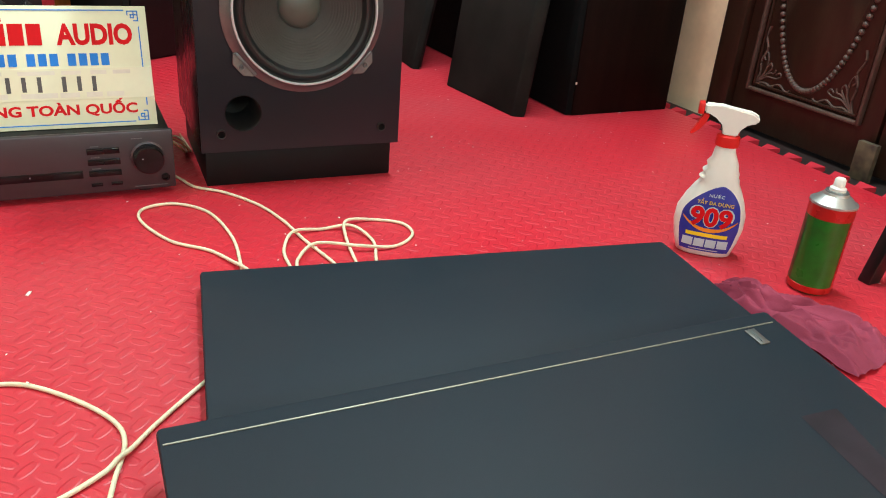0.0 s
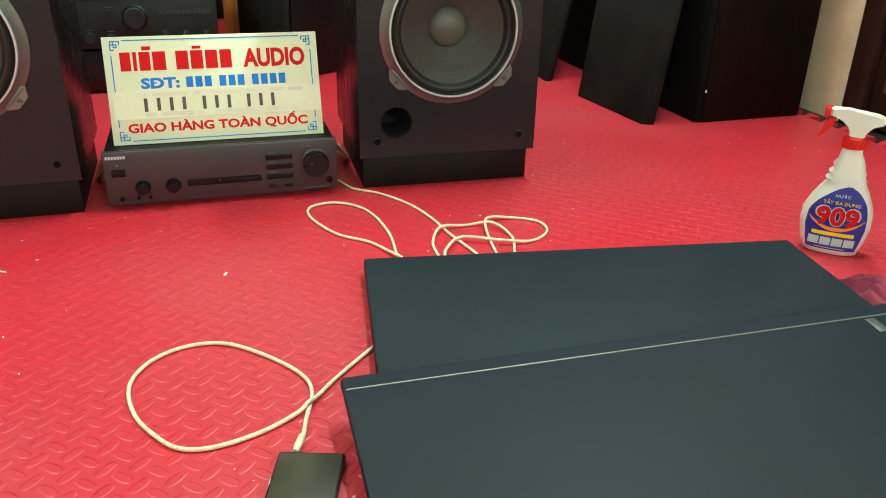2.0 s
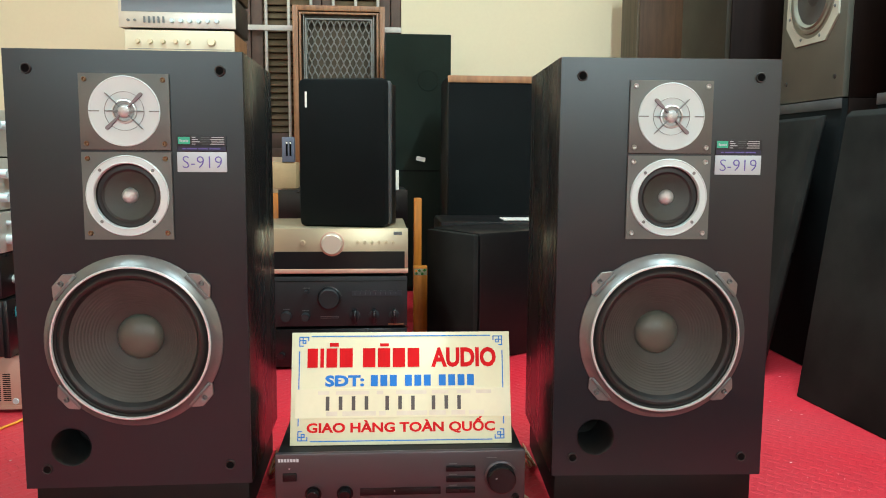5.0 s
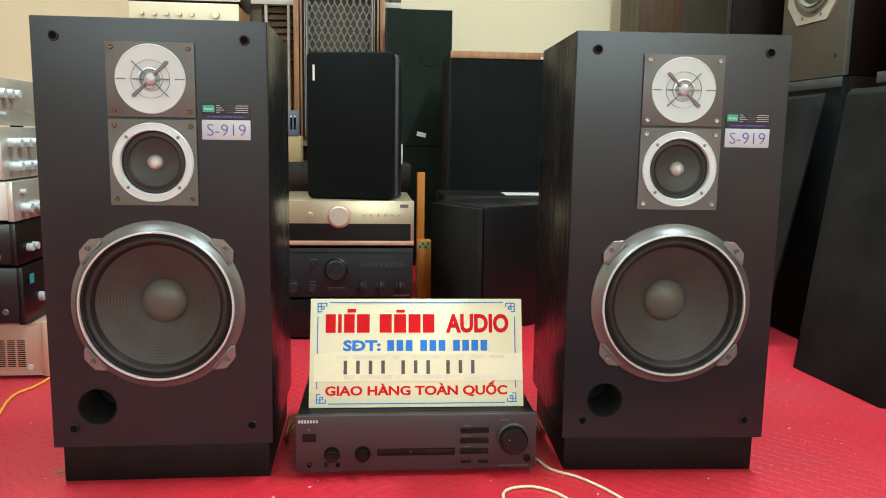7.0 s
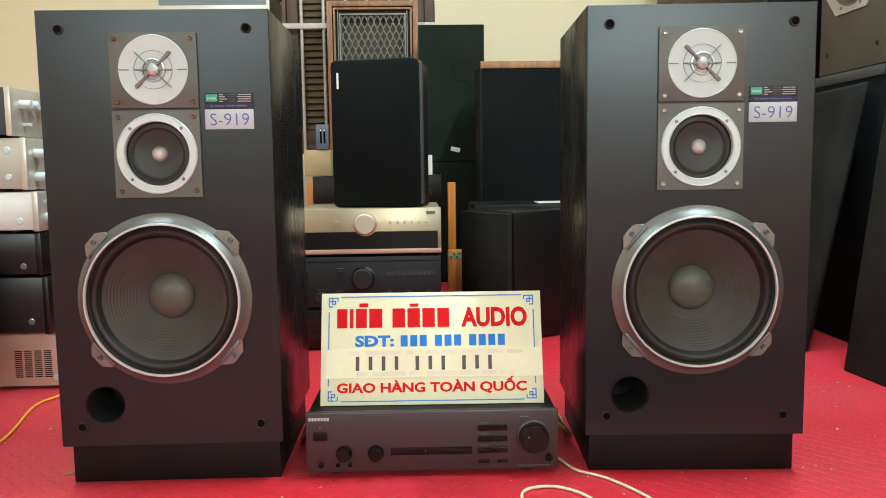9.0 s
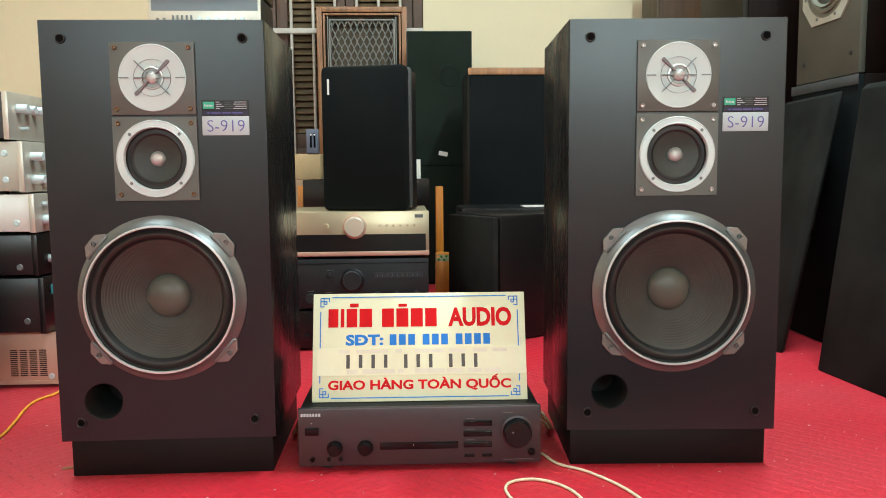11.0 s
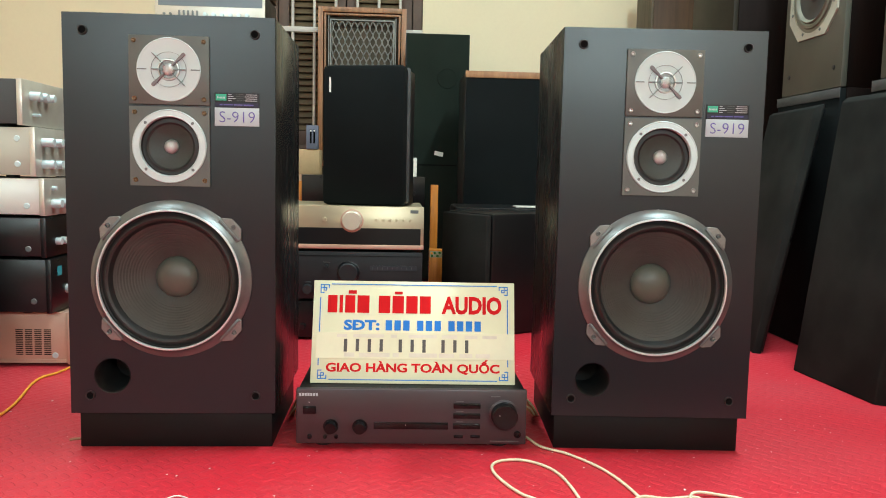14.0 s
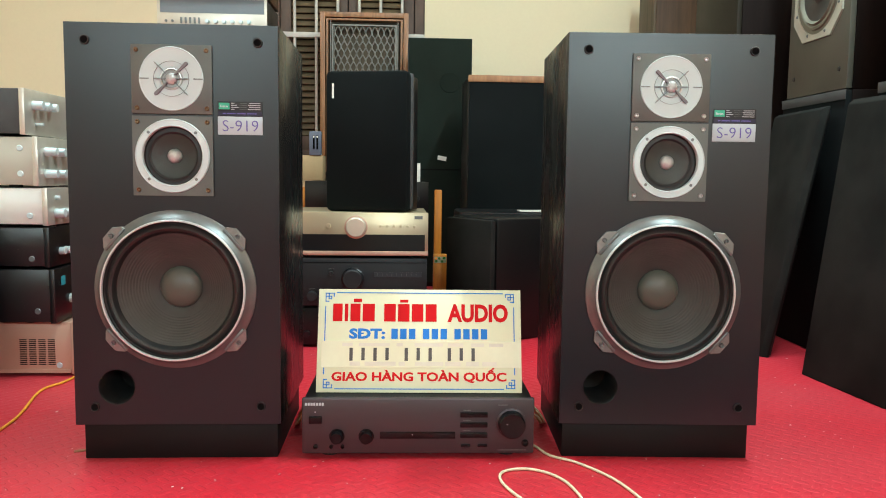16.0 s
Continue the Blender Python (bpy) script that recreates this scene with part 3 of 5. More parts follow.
# ---- the pair of three-way floor speakers ----
def floor_speaker(m, mirror, label, screw):
    s = thing("floor_speaker", m, label, "speaker", "pair of three-way speakers")
    W, B, T, D = 0.187, 0.070, 0.796, 0.335
    WZ, WR = 0.3225, 0.139
    px, pz, pr = -0.1105, 0.1415, 0.0325
    for x0, x1 in ((-W, -W + 0.018), (W - 0.018, W)):
        part("side_panel", boxes((x0, 0.0005, B, x1, D, T), bev=0.0012), VINYL_SIDE, s)
    part("top_panel", boxes((-W + 0.018, 0.0005, T - 0.018, W - 0.018, D, T), bev=0.0008), VINYL_SIDE, s)
    part("bottom_panel", boxes((-W + 0.018, 0.0005, B, W - 0.018, D, B + 0.018), bev=0.0008), VINYL_SIDE, s)
    part("back_panel", boxes((-W + 0.018, D - 0.015, B + 0.018, W - 0.018, D - 0.001, T - 0.018)), VINYL_SIDE, s)
    e = 0.0008
    baf = holed_plate([(-W + e, B + e), (W - e, B + e), (W - e, T - e), (-W + e, T - e)], [(px, pz, pr), (0, WZ, 0.125), (0, 0.5635, 0.053)], 0.018)
    bmesh.ops.translate(baf, vec=(0, -0.0025, 0), verts=baf.verts)
    part("baffle", baf, VINYL, s, smooth=0)
    part("plinth", boxes((-0.178, 0.016, 0.0, 0.178, D - 0.012, B), bev=0.002), PLINTH, s)
    c = pose(0, -0.0025, WZ) @ OUT
    fr = lathe([(0.124, 0.000), (0.1445, 0.000), (0.1445, 0.0035), (0.1425, 0.0055), (0.1395, 0.0065), (0.1300, 0.0190), (0.1288, 0.0205)], 72, c)
    wf = part("woofer", fr, FRAMEMETAL, s, "grey cast woofer frame")
    part("trim_ring", lathe([(0.1288, 0.0200), (0.1284, 0.0224), (0.1274, 0.0235), (0.1252, 0.0235), (0.1246, 0.0220), (0.1244, 0.014)], 72, c), CHROME, wf, "bright silver ring")
    part("surround", lathe([(0.1249, 0.0195), (0.1236, 0.0150), (0.1215, 0.0135), (0.1190, 0.0150), (0.1165, 0.0185), (0.1125, 0.0200), (0.1085, 0.0180), (0.1058, 0.0130), (0.1034, 0.0080)], 72, c), RUBBER, wf, "black rubber surround")
    prof = []
    r0, r1 = 0.1036, 0.0365
    for k in range(97):
        t = k / 96
        r = r0 + (r1 - r0) * t
        depth = 0.0082 - 0.0427 * (t ** 0.92)
        if 0.08 < t < 0.75:
            depth += 0.00024 * math.sin(t * 2 * math.pi * 15)
        prof.append((r, depth))
    part("cone", lathe(prof, 72, c), CONE, wf, "ribbed dark paper cone")
    dome = [(0.0388 * math.cos(a), -0.0345 + 0.019 * math.sin(a)) for a in [k * math.pi / 24 for k in range(12)]] + [(0, -0.0155)]
    part("dust_cap", lathe([(0.0405, -0.0345)] + dome, 48, c), CAP, wf, "matt grey dust cap")
    for ang in (41, 139, 221, 319):
        pl = prism([(-0.026, -0.010), (-0.026, 0.004), (-0.013, 0.0165), (0.013, 0.0165), (0.026, 0.004), (0.026, -0.010)], -0.0060, 0)
        bmesh.ops.bevel(pl, geom=list(pl.edges), offset=0.0009, segments=1, affect="EDGES")
        cl = part("clamp", pl, CLAMP, wf, "cast metal clamp", smooth=0)
        cl.matrix_basis = pose(0, -0.003, WZ) @ pose(0, 0, 0, 0, 90 - ang, 0) @ pose(0, 0, 0.1400)
        part("clamp_bar", boxes((-0.0255, -0.0105, -0.0035, 0.0255, -0.0062, 0.0015), bev=0.0009), DARKMETAL, cl)
        part("clamp_screw", lathe([(0.0, 0.0010), (0.0020, 0.0005), (0.0026, 0.0028), (0.0040, 0.0034), (0.0046, 0.002), (0.0048, 0)], 16, pose(0, -0.0060, 0.0085) @ OUT), DARKMETAL, cl)
    pt = lathe([(pr + 0.0002, 0.002), (pr - 0.001, 0.0005), (pr - 0.0018, -0.004), (pr - 0.0018, -0.11), (0, -0.11)], 40, pose(px, -0.0025, pz) @ OUT)
    part("port_tube", pt, PORT, s, "black bass port")
    # upper plates
    tz, mz = 0.699, 0.5635
    tp = part("tweeter", boxes((-0.0705, -0.0075, 0.6375, 0.0705, -0.0027, 0.7585), bev=0.001), PLATE, s, "silver disc tweeter on a grey plate")
    ct = pose(0, -0.0075, tz) @ OUT
    part("disc", lathe([(0.0560, 0.0), (0.0560, 0.002), (0.0548, 0.0028), (0.0535, 0.0018), (0.030, 0.0008), (0.020, 0.0002)], 64, ct), SILVERDISC, tp)
    part("throat", lathe([(0.020, 0.0003), (0.017, 0.0007), (0.014, 0.0003), (0.0, 0.0003)], 40, ct), THROAT, tp)
    part("dome", lathe([(0.0108 * math.cos(k * math.pi / 16), 0.0004 + 0.008 * math.sin(k * math.pi / 16)) for k in range(8)] + [(0, 0.0084)], 32, ct), DOME, tp)
    sg = -1 if mirror else 1
    for ang, w0, w1, ln, matl in ((45 * sg, 0.0010, 0.0030, 0.0405, LENSBAR), (-45 * sg, 0.0007, 0.0008, 0.0405, DARKMETAL), (90, 0.0012, 0.0009, 0.0300, DARKMETAL)):
        fin = bmesh.new()
        for sn in (-1, 1):
            f1 = prism([(-w0, sn * 0.0085), (-w1, sn * (ln - 0.003)), (-w1 * 0.5, sn * ln), (w1 * 0.5, sn * ln), (w1, sn * (ln - 0.003)), (w0, sn * 0.0085)], -0.0050, -0.0005)
            tmp = bpy.data.meshes.new("fin")
            f1.to_mesh(tmp)
            fin.from_mesh(tmp)
            bpy.data.meshes.remove(tmp)
            f1.free()
        bmesh.ops.recalc_face_normals(fin, faces=fin.faces)
        part("lens_bar", fin, matl, tp, m=pose(0, -0.0078, tz, 0, ang, 0))
    part("lens_ring", lathe([(0.0310, 0.0006), (0.0310, 0.0022), (0.0305, 0.0022), (0.0305, 0.0006)], 48, ct), DARKMETAL, tp)
    part("dome_ring", lathe([(0.0200, 0.0004), (0.0188, 0.0030), (0.0168, 0.0032), (0.0156, 0.0006)], 40, ct), STEEL, tp)
    for sx in (-1, 1):
        part("tick", boxes((sx * 0.047 - 0.008, -0.0105, tz - 0.0009, sx * 0.047 + 0.008, -0.0093, tz + 0.0009)), DARKMETAL, tp)
    mpl = holed_plate([(-0.0705, 0.4925), (0.0705, 0.4925), (0.0705, 0.6338), (-0.0705, 0.6338)], [(0, mz, 0.0526)], 0.0048)
    bmesh.ops.translate(mpl, vec=(0, -0.0075, 0), verts=mpl.verts)
    mp = part("midrange", mpl, PLATE, s, "silver-ringed midrange on a grey plate", smooth=0)
    cm = pose(0, -0.0075, mz) @ OUT
    part("ring", lathe([(0.0655, 0.0), (0.0655, 0.003), (0.0640, 0.0045), (0.0630, 0.0036), (0.0550, 0.0036), (0.0538, 0.0046), (0.0525, 0.0036), (0.0518, -0.004)], 64, cm), SATIN, mp, smooth=15)
    part("surround", lathe([(0.0522, -0.003), (0.0500, -0.0068), (0.0465, -0.0072), (0.0430, -0.0062), (0.0395, -0.0082)], 64, cm), RUBBER, mp)
    part("cone", lathe([(0.0396, -0.0080), (0.030, -0.0100), (0.018, -0.0125), (0.0, -0.0130)], 64, cm), MESH, mp)
    part("dome", lathe([(0.0130 * math.cos(k * math.pi / 16), -0.0126 + 0.0115 * math.sin(k * math.pi / 16)) for k in range(8)] + [(0, -0.0011)], 32, cm), DOME, mp)
    scr = finish("screw", lathe([(0, 0.0004), (0.0014, 0.0004), (0.0022, 0.0020), (0.0034, 0.0024), (0.0042, 0.0012), (0.0044, 0)], 14, OUT), screw)
    for par, z0, z1 in ((tp, 0.6475, 0.7490), (mp, 0.5030, 0.6235)):
        for x in (-0.061, 0.061):
            for z in (z0, z1):
                part("screw", scr, screw, par, m=pose(x, -0.0075, z))
    ms = finish("screw", lathe([(0, 0.0006), (0.0022, 0.0006), (0.0028, 0)], 12, OUT), DARKMETAL)
    for k in range(4):
        a = radians(45 + 90 * k)
        part("screw", ms, DARKMETAL, mp, m=pose(0.0585 * math.cos(a), -0.0112, mz + 0.0585 * math.sin(a)))
    cup = finish("grille_socket", lathe([(0.0088, 0), (0.0088, 0.0022), (0.0078, 0.0034), (0.0064, 0.0031), (0.0058, 0.0026)], 24, OUT), RUBBER)
    hole = finish("socket_hole", lathe([(0.0062, 0.0030), (0, 0.0030)], 20, OUT), HOLE)
    for x in (-0.1505, 0.1505):
        for z in (0.1045, 0.7648):
            so = part("grille_socket", cup, RUBBER, s, m=pose(x, -0.0025, z))
            part("socket_hole", hole, HOLE, so)
    lb = part("name_plate", boxes((0.079, -0.0040, 0.6355, 0.158, -0.0026, 0.6615), bev=0.0003), BLACK_CARD, s, "black plate with a green badge")
    part("badge", boxes((0.0812, -0.0046, 0.6475, 0.1000, -0.0041, 0.6590)), GREEN_BADGE, lb)
    for k in range(4):
        z = 0.6585 - 0.0036 * k
        for x0, x1 in ((0.1030, 0.1090 + 0.0035 * (k % 3)), (0.1345 - 0.002 * (k % 2), 0.1545)):
            part("text_bar", boxes((x0, -0.0044, z - 0.0006, x1, -0.00405, z + 0.0006)), INK_GREY, lb)
        part("rule", boxes((0.1175, -0.0043, z - 0.0002, 0.1310, -0.00405, z + 0.0002)), DARKMETAL, lb)
    part("violet_band", boxes((0.0800, -0.0044, 0.6365, 0.1570, -0.00405, 0.6438)), INK_NIGHT, lb)
    for x0, x1 in ((0.0880, 0.0930), (0.0950, 0.1110), (0.1130, 0.1285), (0.1305, 0.1480)):
        part("text_bar", boxes((x0, -0.0047, 0.6393, x1, -0.00445, 0.6410)), INK_BLUE, lb)
    for k in range(6):
        part("badge_bar", boxes((0.0838 + 0.0024 * k, -0.0049, 0.6510, 0.0854 + 0.0024 * k, -0.00465, 0.6540 + 0.0012 * (k == 0))), WHITE_CARD, lb)
    wl = part("model_plate", boxes((0.079, -0.0042, 0.6025, 0.158, -0.0026, 0.6350), bev=0.0003), WHITE_CARD, s, "white plate with violet numerals")
    part("lettering", lettering("S-919", 0.063, 0.0195, INK_BLUE, -0.012), INK_BLUE, wl, m=pose(0.1190, -0.0043, 0.6185))
    return s


floor_speaker(pose(-0.449, 1.3965, 0), False, "black three-way floor speaker with bare grey woofer and bronze screws", SCREW)
floor_speaker(pose(0.4455, 1.3815, 0, 0, 0, -2.87), True, "black three-way floor speaker with bare grey woofer and silver screws", STEEL)


# ---- amplifier with the shop sign ----
def knob(r, h, m, bm=None, seg=28):
    return lathe([(r * 1.02, 0), (r, h * 0.15), (r * 0.96, h * 0.9), (r * 0.88, h), (0, h)], seg, m, bm)


def amplifier():
    a = thing("amplifier", pose(-0.006, 1.398, 0, 0, 0, -0.8), "dark grey stereo amplifier lying on the red mat", "amplifier")
    W = 0.219
    part("case", boxes((-W + 0.004, 0.012, 0.012, W - 0.004, 0.34, 0.1165), bev=0.002), AMPTOP, a)
    part("front_panel", boxes((-W, 0.0, 0.010, W, 0.012, 0.1175), bev=0.0034), AMP, a)
    for x in (-0.17, 0.17):
        for y in (0.04, 0.29):
            part("foot", lathe([(0, 0), (0.018, 0), (0.02, 0.012), (0, 0.012)], 20, pose(x, y, 0)), RUBBER, a)
    vk = part("volume_knob", knob(0.0255, 0.020, pose(0.1755, -0.0005, 0.0690) @ OUT), GLOSSPL, a)
    part("knob_skirt", lathe([(0.0290, 0), (0.0290, 0.0015), (0.0258, 0.003), (0.0256, 0)], 36, pose(0.1755, -0.0005, 0.0690) @ OUT), AMP, vk)
    part("pointer", boxes((0.1640, -0.0215, 0.0730, 0.1668, -0.0203, 0.0738)), INK_GREY, vk)
    for x in (-0.1535, -0.0985):
        k = part("tone_knob", knob(0.0115, 0.015, pose(x, -0.0005, 0.0440) @ OUT), GLOSSPL, a)
        part("knob_collar", lathe([(0.0145, 0), (0.0135, 0.002), (0.0115, 0.002)], 28, pose(x, -0.0003, 0.0440) @ OUT), GLOSSPL, k)
    part("display_slot", boxes((-0.0725, -0.0012, 0.0395, 0.0690, 0.003, 0.0530), bev=0.0005), GLOSSPL, a)
    part("slider", boxes((-0.0126, -0.0026, 0.0465, -0.0114, -0.0013, 0.0485)), INK_GREY, a)
    for r, (z0, z1) in enumerate(((0.0815, 0.0910), (0.0620, 0.0715), (0.0420, 0.0515))):
        for x0, x1 in ((0.0785, 0.1040), (0.1043, 0.1300)):
            part("selector_button", boxes((x0, -0.005, z0, x1, 0.001, z1), bev=0.0008), GLOSSPL, a)
        part("text_bar", boxes((0.084, -0.0006, z1 + 0.0025, 0.098, 0.0001, z1 + 0.0038)), DARKMETAL, a)
    for x in (0.0800, 0.1120):
        part("small_button", boxes((x, -0.003, 0.0235, x + 0.018, 0.001, 0.0285), bev=0.0005), GLOSSPL, a)
    part("power_button", boxes((-0.2055, -0.004, 0.0690, -0.1815, 0.001, 0.0830), bev=0.001), GLOSSPL, a)
    part("power_lamp", boxes((-0.1950, -0.001, 0.0900, -0.1930, 0.0005, 0.0915)), INK_GREY, a)
    for x, z, r in ((-0.1935, 0.0245, 0.0046), (-0.1640, 0.0245, 0.0038), (-0.1430, 0.0245, 0.0038), (0.2020, 0.0310, 0.0068)):
        part("jack", lathe([(r, 0), (r, 0.003), (r * 0.55, 0.0035), (r * 0.5, 0.0005), (0, 0.0005)], 18, pose(x, 0, z) @ OUT), GLOSSPL, a)
    for k in range(7):
        part("brand_bar", boxes((-0.2130 + 0.0052 * k, -0.0006, 0.1030, -0.2130 + 0.0052 * k + 0.0038, 0.0001, 0.1085)), WHITE_CARD, a)
    part("text_bar", boxes((0.150, -0.0006, 0.1035, 0.168, 0.0001, 0.105)), DARKMETAL, a)
    part("text_bar", boxes((0.150, -0.0006, 0.0165, 0.205, 0.0001, 0.0178)), DARKMETAL, a)
    return a


amplifier()


def shop_sign():
    lean = 17.0
    g = thing("shop_sign", pose(-0.0045, 1.4330, 0.1180, -lean, 0, -1.4), "cream advertising board with red and blue lettering, leaning back", "sign")
    W, H = 0.1985, 0.2005
    part("board", boxes((-W, 0, 0, W, 0.004, H), bev=0.0008), BOARD, g)
    part("back_stand", boxes((-0.05, 0.0, 0.0, 0.05, 0.003, 0.17)), BOARD, g, m=pose(0, 0.0045, 0.1795, 180 + 2 * lean + 1.2, 0, 0))
    y0, y1 = -0.0006, 0.0002
    bw = 0.0009
    i, j = W - 0.0130, 0.0120
    part("border", boxes((-i + 0.022, y0, H - j + 0.0040, i - 0.022, y1, H - j + 0.0040 + 2 * bw), (-i + 0.022, y0, j - 0.006, i - 0.022, y1, j - 0.006 + 2 * bw),
                         (-i, y0, j + 0.022, -i + 2 * bw, y1, H - j - 0.022), (i - 2 * bw, y0, j + 0.022, i, y1, H - j - 0.022)), INK_SKY, g)
    for sx in (-1, 1):
        for sz in (-1, 1):
            cb = bmesh.new()
            cx, cz = sx * (i - 0.0010), (H / 2) + sz * (H / 2 - 0.0085)
            def seg(u0, v0, u1, v1):
                x0, x1 = sorted((cx - sx * u0, cx - sx * u1))
                z0, z1 = sorted((cz - sz * v0, cz - sz * v1))
                box(cb, x0 - bw, y0, z0 - bw, x1 + bw, y1, z1 + bw)
            for q in ((0, 0, 0.016, 0), (0, 0, 0, 0.016), (0.006, 0.006, 0.011, 0.006), (0.006, 0.006, 0.006, 0.011), (0.016, 0, 0.016, 0.006),
                      (0, 0.016, 0.006, 0.016), (0.011, 0.006, 0.011, 0.011), (0.006, 0.011, 0.011, 0.011), (0.006, 0.0, 0.006, 0.006), (0.0, 0.006, 0.006, 0.006)):
                seg(*q)
            part("corner_ornament", cb, INK_SKY, g)
    # first line: a name as bars, then a word
    rz = 0.156
    x = -0.170
    for w in (0.023, 0.011, 0.024, 0.028, 0, 0.027, 0.027, 0.027, 0.026):
        if w:
            part("name_bar", boxes((x, y0 - 0.0001, rz - 0.0190, x + w - 0.0045, y1, rz + 0.0155)), INK_RED, g)
            x += w
        else:
            x += 0.014
    for bx, wz in ((-0.121, 0.0070), (-0.030, 0.0055)):
        part("accent_bar", boxes((bx - 0.009, y0, rz + 0.0185, bx + 0.007, y1, rz + 0.0185 + wz)), INK_RED, g)
    part("lettering", lettering("AUDIO", 0.119, 0.0360, INK_RED, 0.042), INK_RED, g, m=pose(0.1135, -0.0001, rz - 0.0018))
    part("lettering", lettering("SDT:", 0.070, 0.0205, INK_SKY, 0.045), INK_SKY, g, m=pose(-0.1025, -0.0001, 0.1130))
    part("letter_stroke", boxes((-0.1205, y0 - 0.0001, 0.1122, -0.1090, y1, 0.1146)), INK_SKY, g)
    x = -0.0555
    for w in (3, 3, 4):
        for k in range(w):
            part("number_bar", boxes((x, y0, 0.1030, x + 0.0125, y1, 0.1230)), INK_SKY, g)
            x += 0.0172
        x += 0.0100
    part("faded_line", boxes((-0.150, y0, 0.0880, 0.160, y1, 0.0925)), INK_FADED, g)
    part("faded_line", boxes((-0.150, y0, 0.0545, 0.125, y1, 0.0600)), INK_FADED, g)
    part("paper_strip", boxes((-0.190, -0.0009, 0.0475, 0.1975, 0.0003, 0.0985)), TAPE, g, "paler strip pasted over older print")
    for fx, fw in ((-0.150, 0.02), (-0.118, 0.06), (-0.045, 0.012), (-0.01, 0.055), (0.055, 0.03), (0.10, 0.025), (0.135, 0.028)):
        part("ghost_bar", boxes((fx, -0.0011, 0.0885, fx + fw, -0.0009, 0.0950)), INK_FADED, g)
        part("ghost_bar", boxes((fx * 0.9, -0.0011, 0.0510, fx * 0.9 + fw, -0.0009, 0.0590)), INK_FADED, g)
    x = -0.140
    for w in (4, 3, 3):
        for k in range(w):
            part("number_bar", boxes((x + 0.004, -0.0013, 0.0605 + 0.001 * (k % 2), x + 0.0105, -0.0008, 0.0855)), INK_PEN, g)
            x += 0.0232
        x += 0.0140
    part("lettering", lettering("GIAO H\u00c0NG TO\u00c0N QU\u1ed0C", 0.338, 0.0300, INK_RED, 0.034), INK_RED, g, m=pose(-0.0005, -0.0001, 0.0335))


shop_sign()


# ---- loose grilles, bottle, can, cloth and leads in the foreground ----
def loose_grille(name, m, wx, wy, h, label, trim=False):
    g = thing(name, m, label, "speaker grille", "loose grilles")
    part("cloth_cover", boxes((0, -wy, 0.007, wx, 0, h), bev=0.005), CLOTH_SLATE, g)
    part("back_frame", boxes((0.004, -wy + 0.004, 0, 0.034, -0.004, 0.0068), (wx - 0.034, -wy + 0.004, 0, wx - 0.004, -0.004, 0.0068), (0.034, -wy + 0.004, 0, wx - 0.034, -wy + 0.034, 0.0068), (0.034, -0.034, 0, wx - 0.034, -0.004, 0.0068)), BLACKPL, g)
    for x in (0.05, wx - 0.05):
        for y in (-wy + 0.019, -0.019):
            part("peg", lathe([(0.006, 0.0066), (0.006, 0.0), (0, 0.0)], 14, pose(x, y, 0)), BLACKPL, g)
    if trim:
        part("trim_strip", boxes((0.004, -0.0263, h - 0.0006, wx - 0.012, -0.0245, h + 0.0010)), BRASS_LINE, g, "thin pale brass strip")
        b = part("badge", boxes((wx - 0.066, -0.061, h - 0.0004, wx - 0.050, -0.031, h + 0.0020), bev=0.0006), BADGE, g, "small grey metal badge")
        part("badge_bar", boxes((wx - 0.0600, -0.057, h + 0.0019, wx - 0.0560, -0.035, h + 0.0024)), DARKMETAL, b)
        # a flat, slightly redder patch just above the cloth
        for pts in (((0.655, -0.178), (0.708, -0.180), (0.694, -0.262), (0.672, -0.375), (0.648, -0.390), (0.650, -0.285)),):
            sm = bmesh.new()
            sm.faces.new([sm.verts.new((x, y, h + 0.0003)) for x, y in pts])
            part("reddish_patch", sm, REDPATCH, g, "faint reddish patch")
    return g


ga = math.degrees(math.atan2(0.902 - 1.020, 0.915 - 0.186))
loose_grille("speaker_grille", pose(0.186, 1.020, 0.0, 0, 0, ga), 0.739, 0.37, 0.029, "slate-black cloth speaker grille lying flat on the mat")
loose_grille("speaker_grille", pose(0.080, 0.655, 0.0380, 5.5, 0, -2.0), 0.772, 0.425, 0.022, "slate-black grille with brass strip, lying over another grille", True)


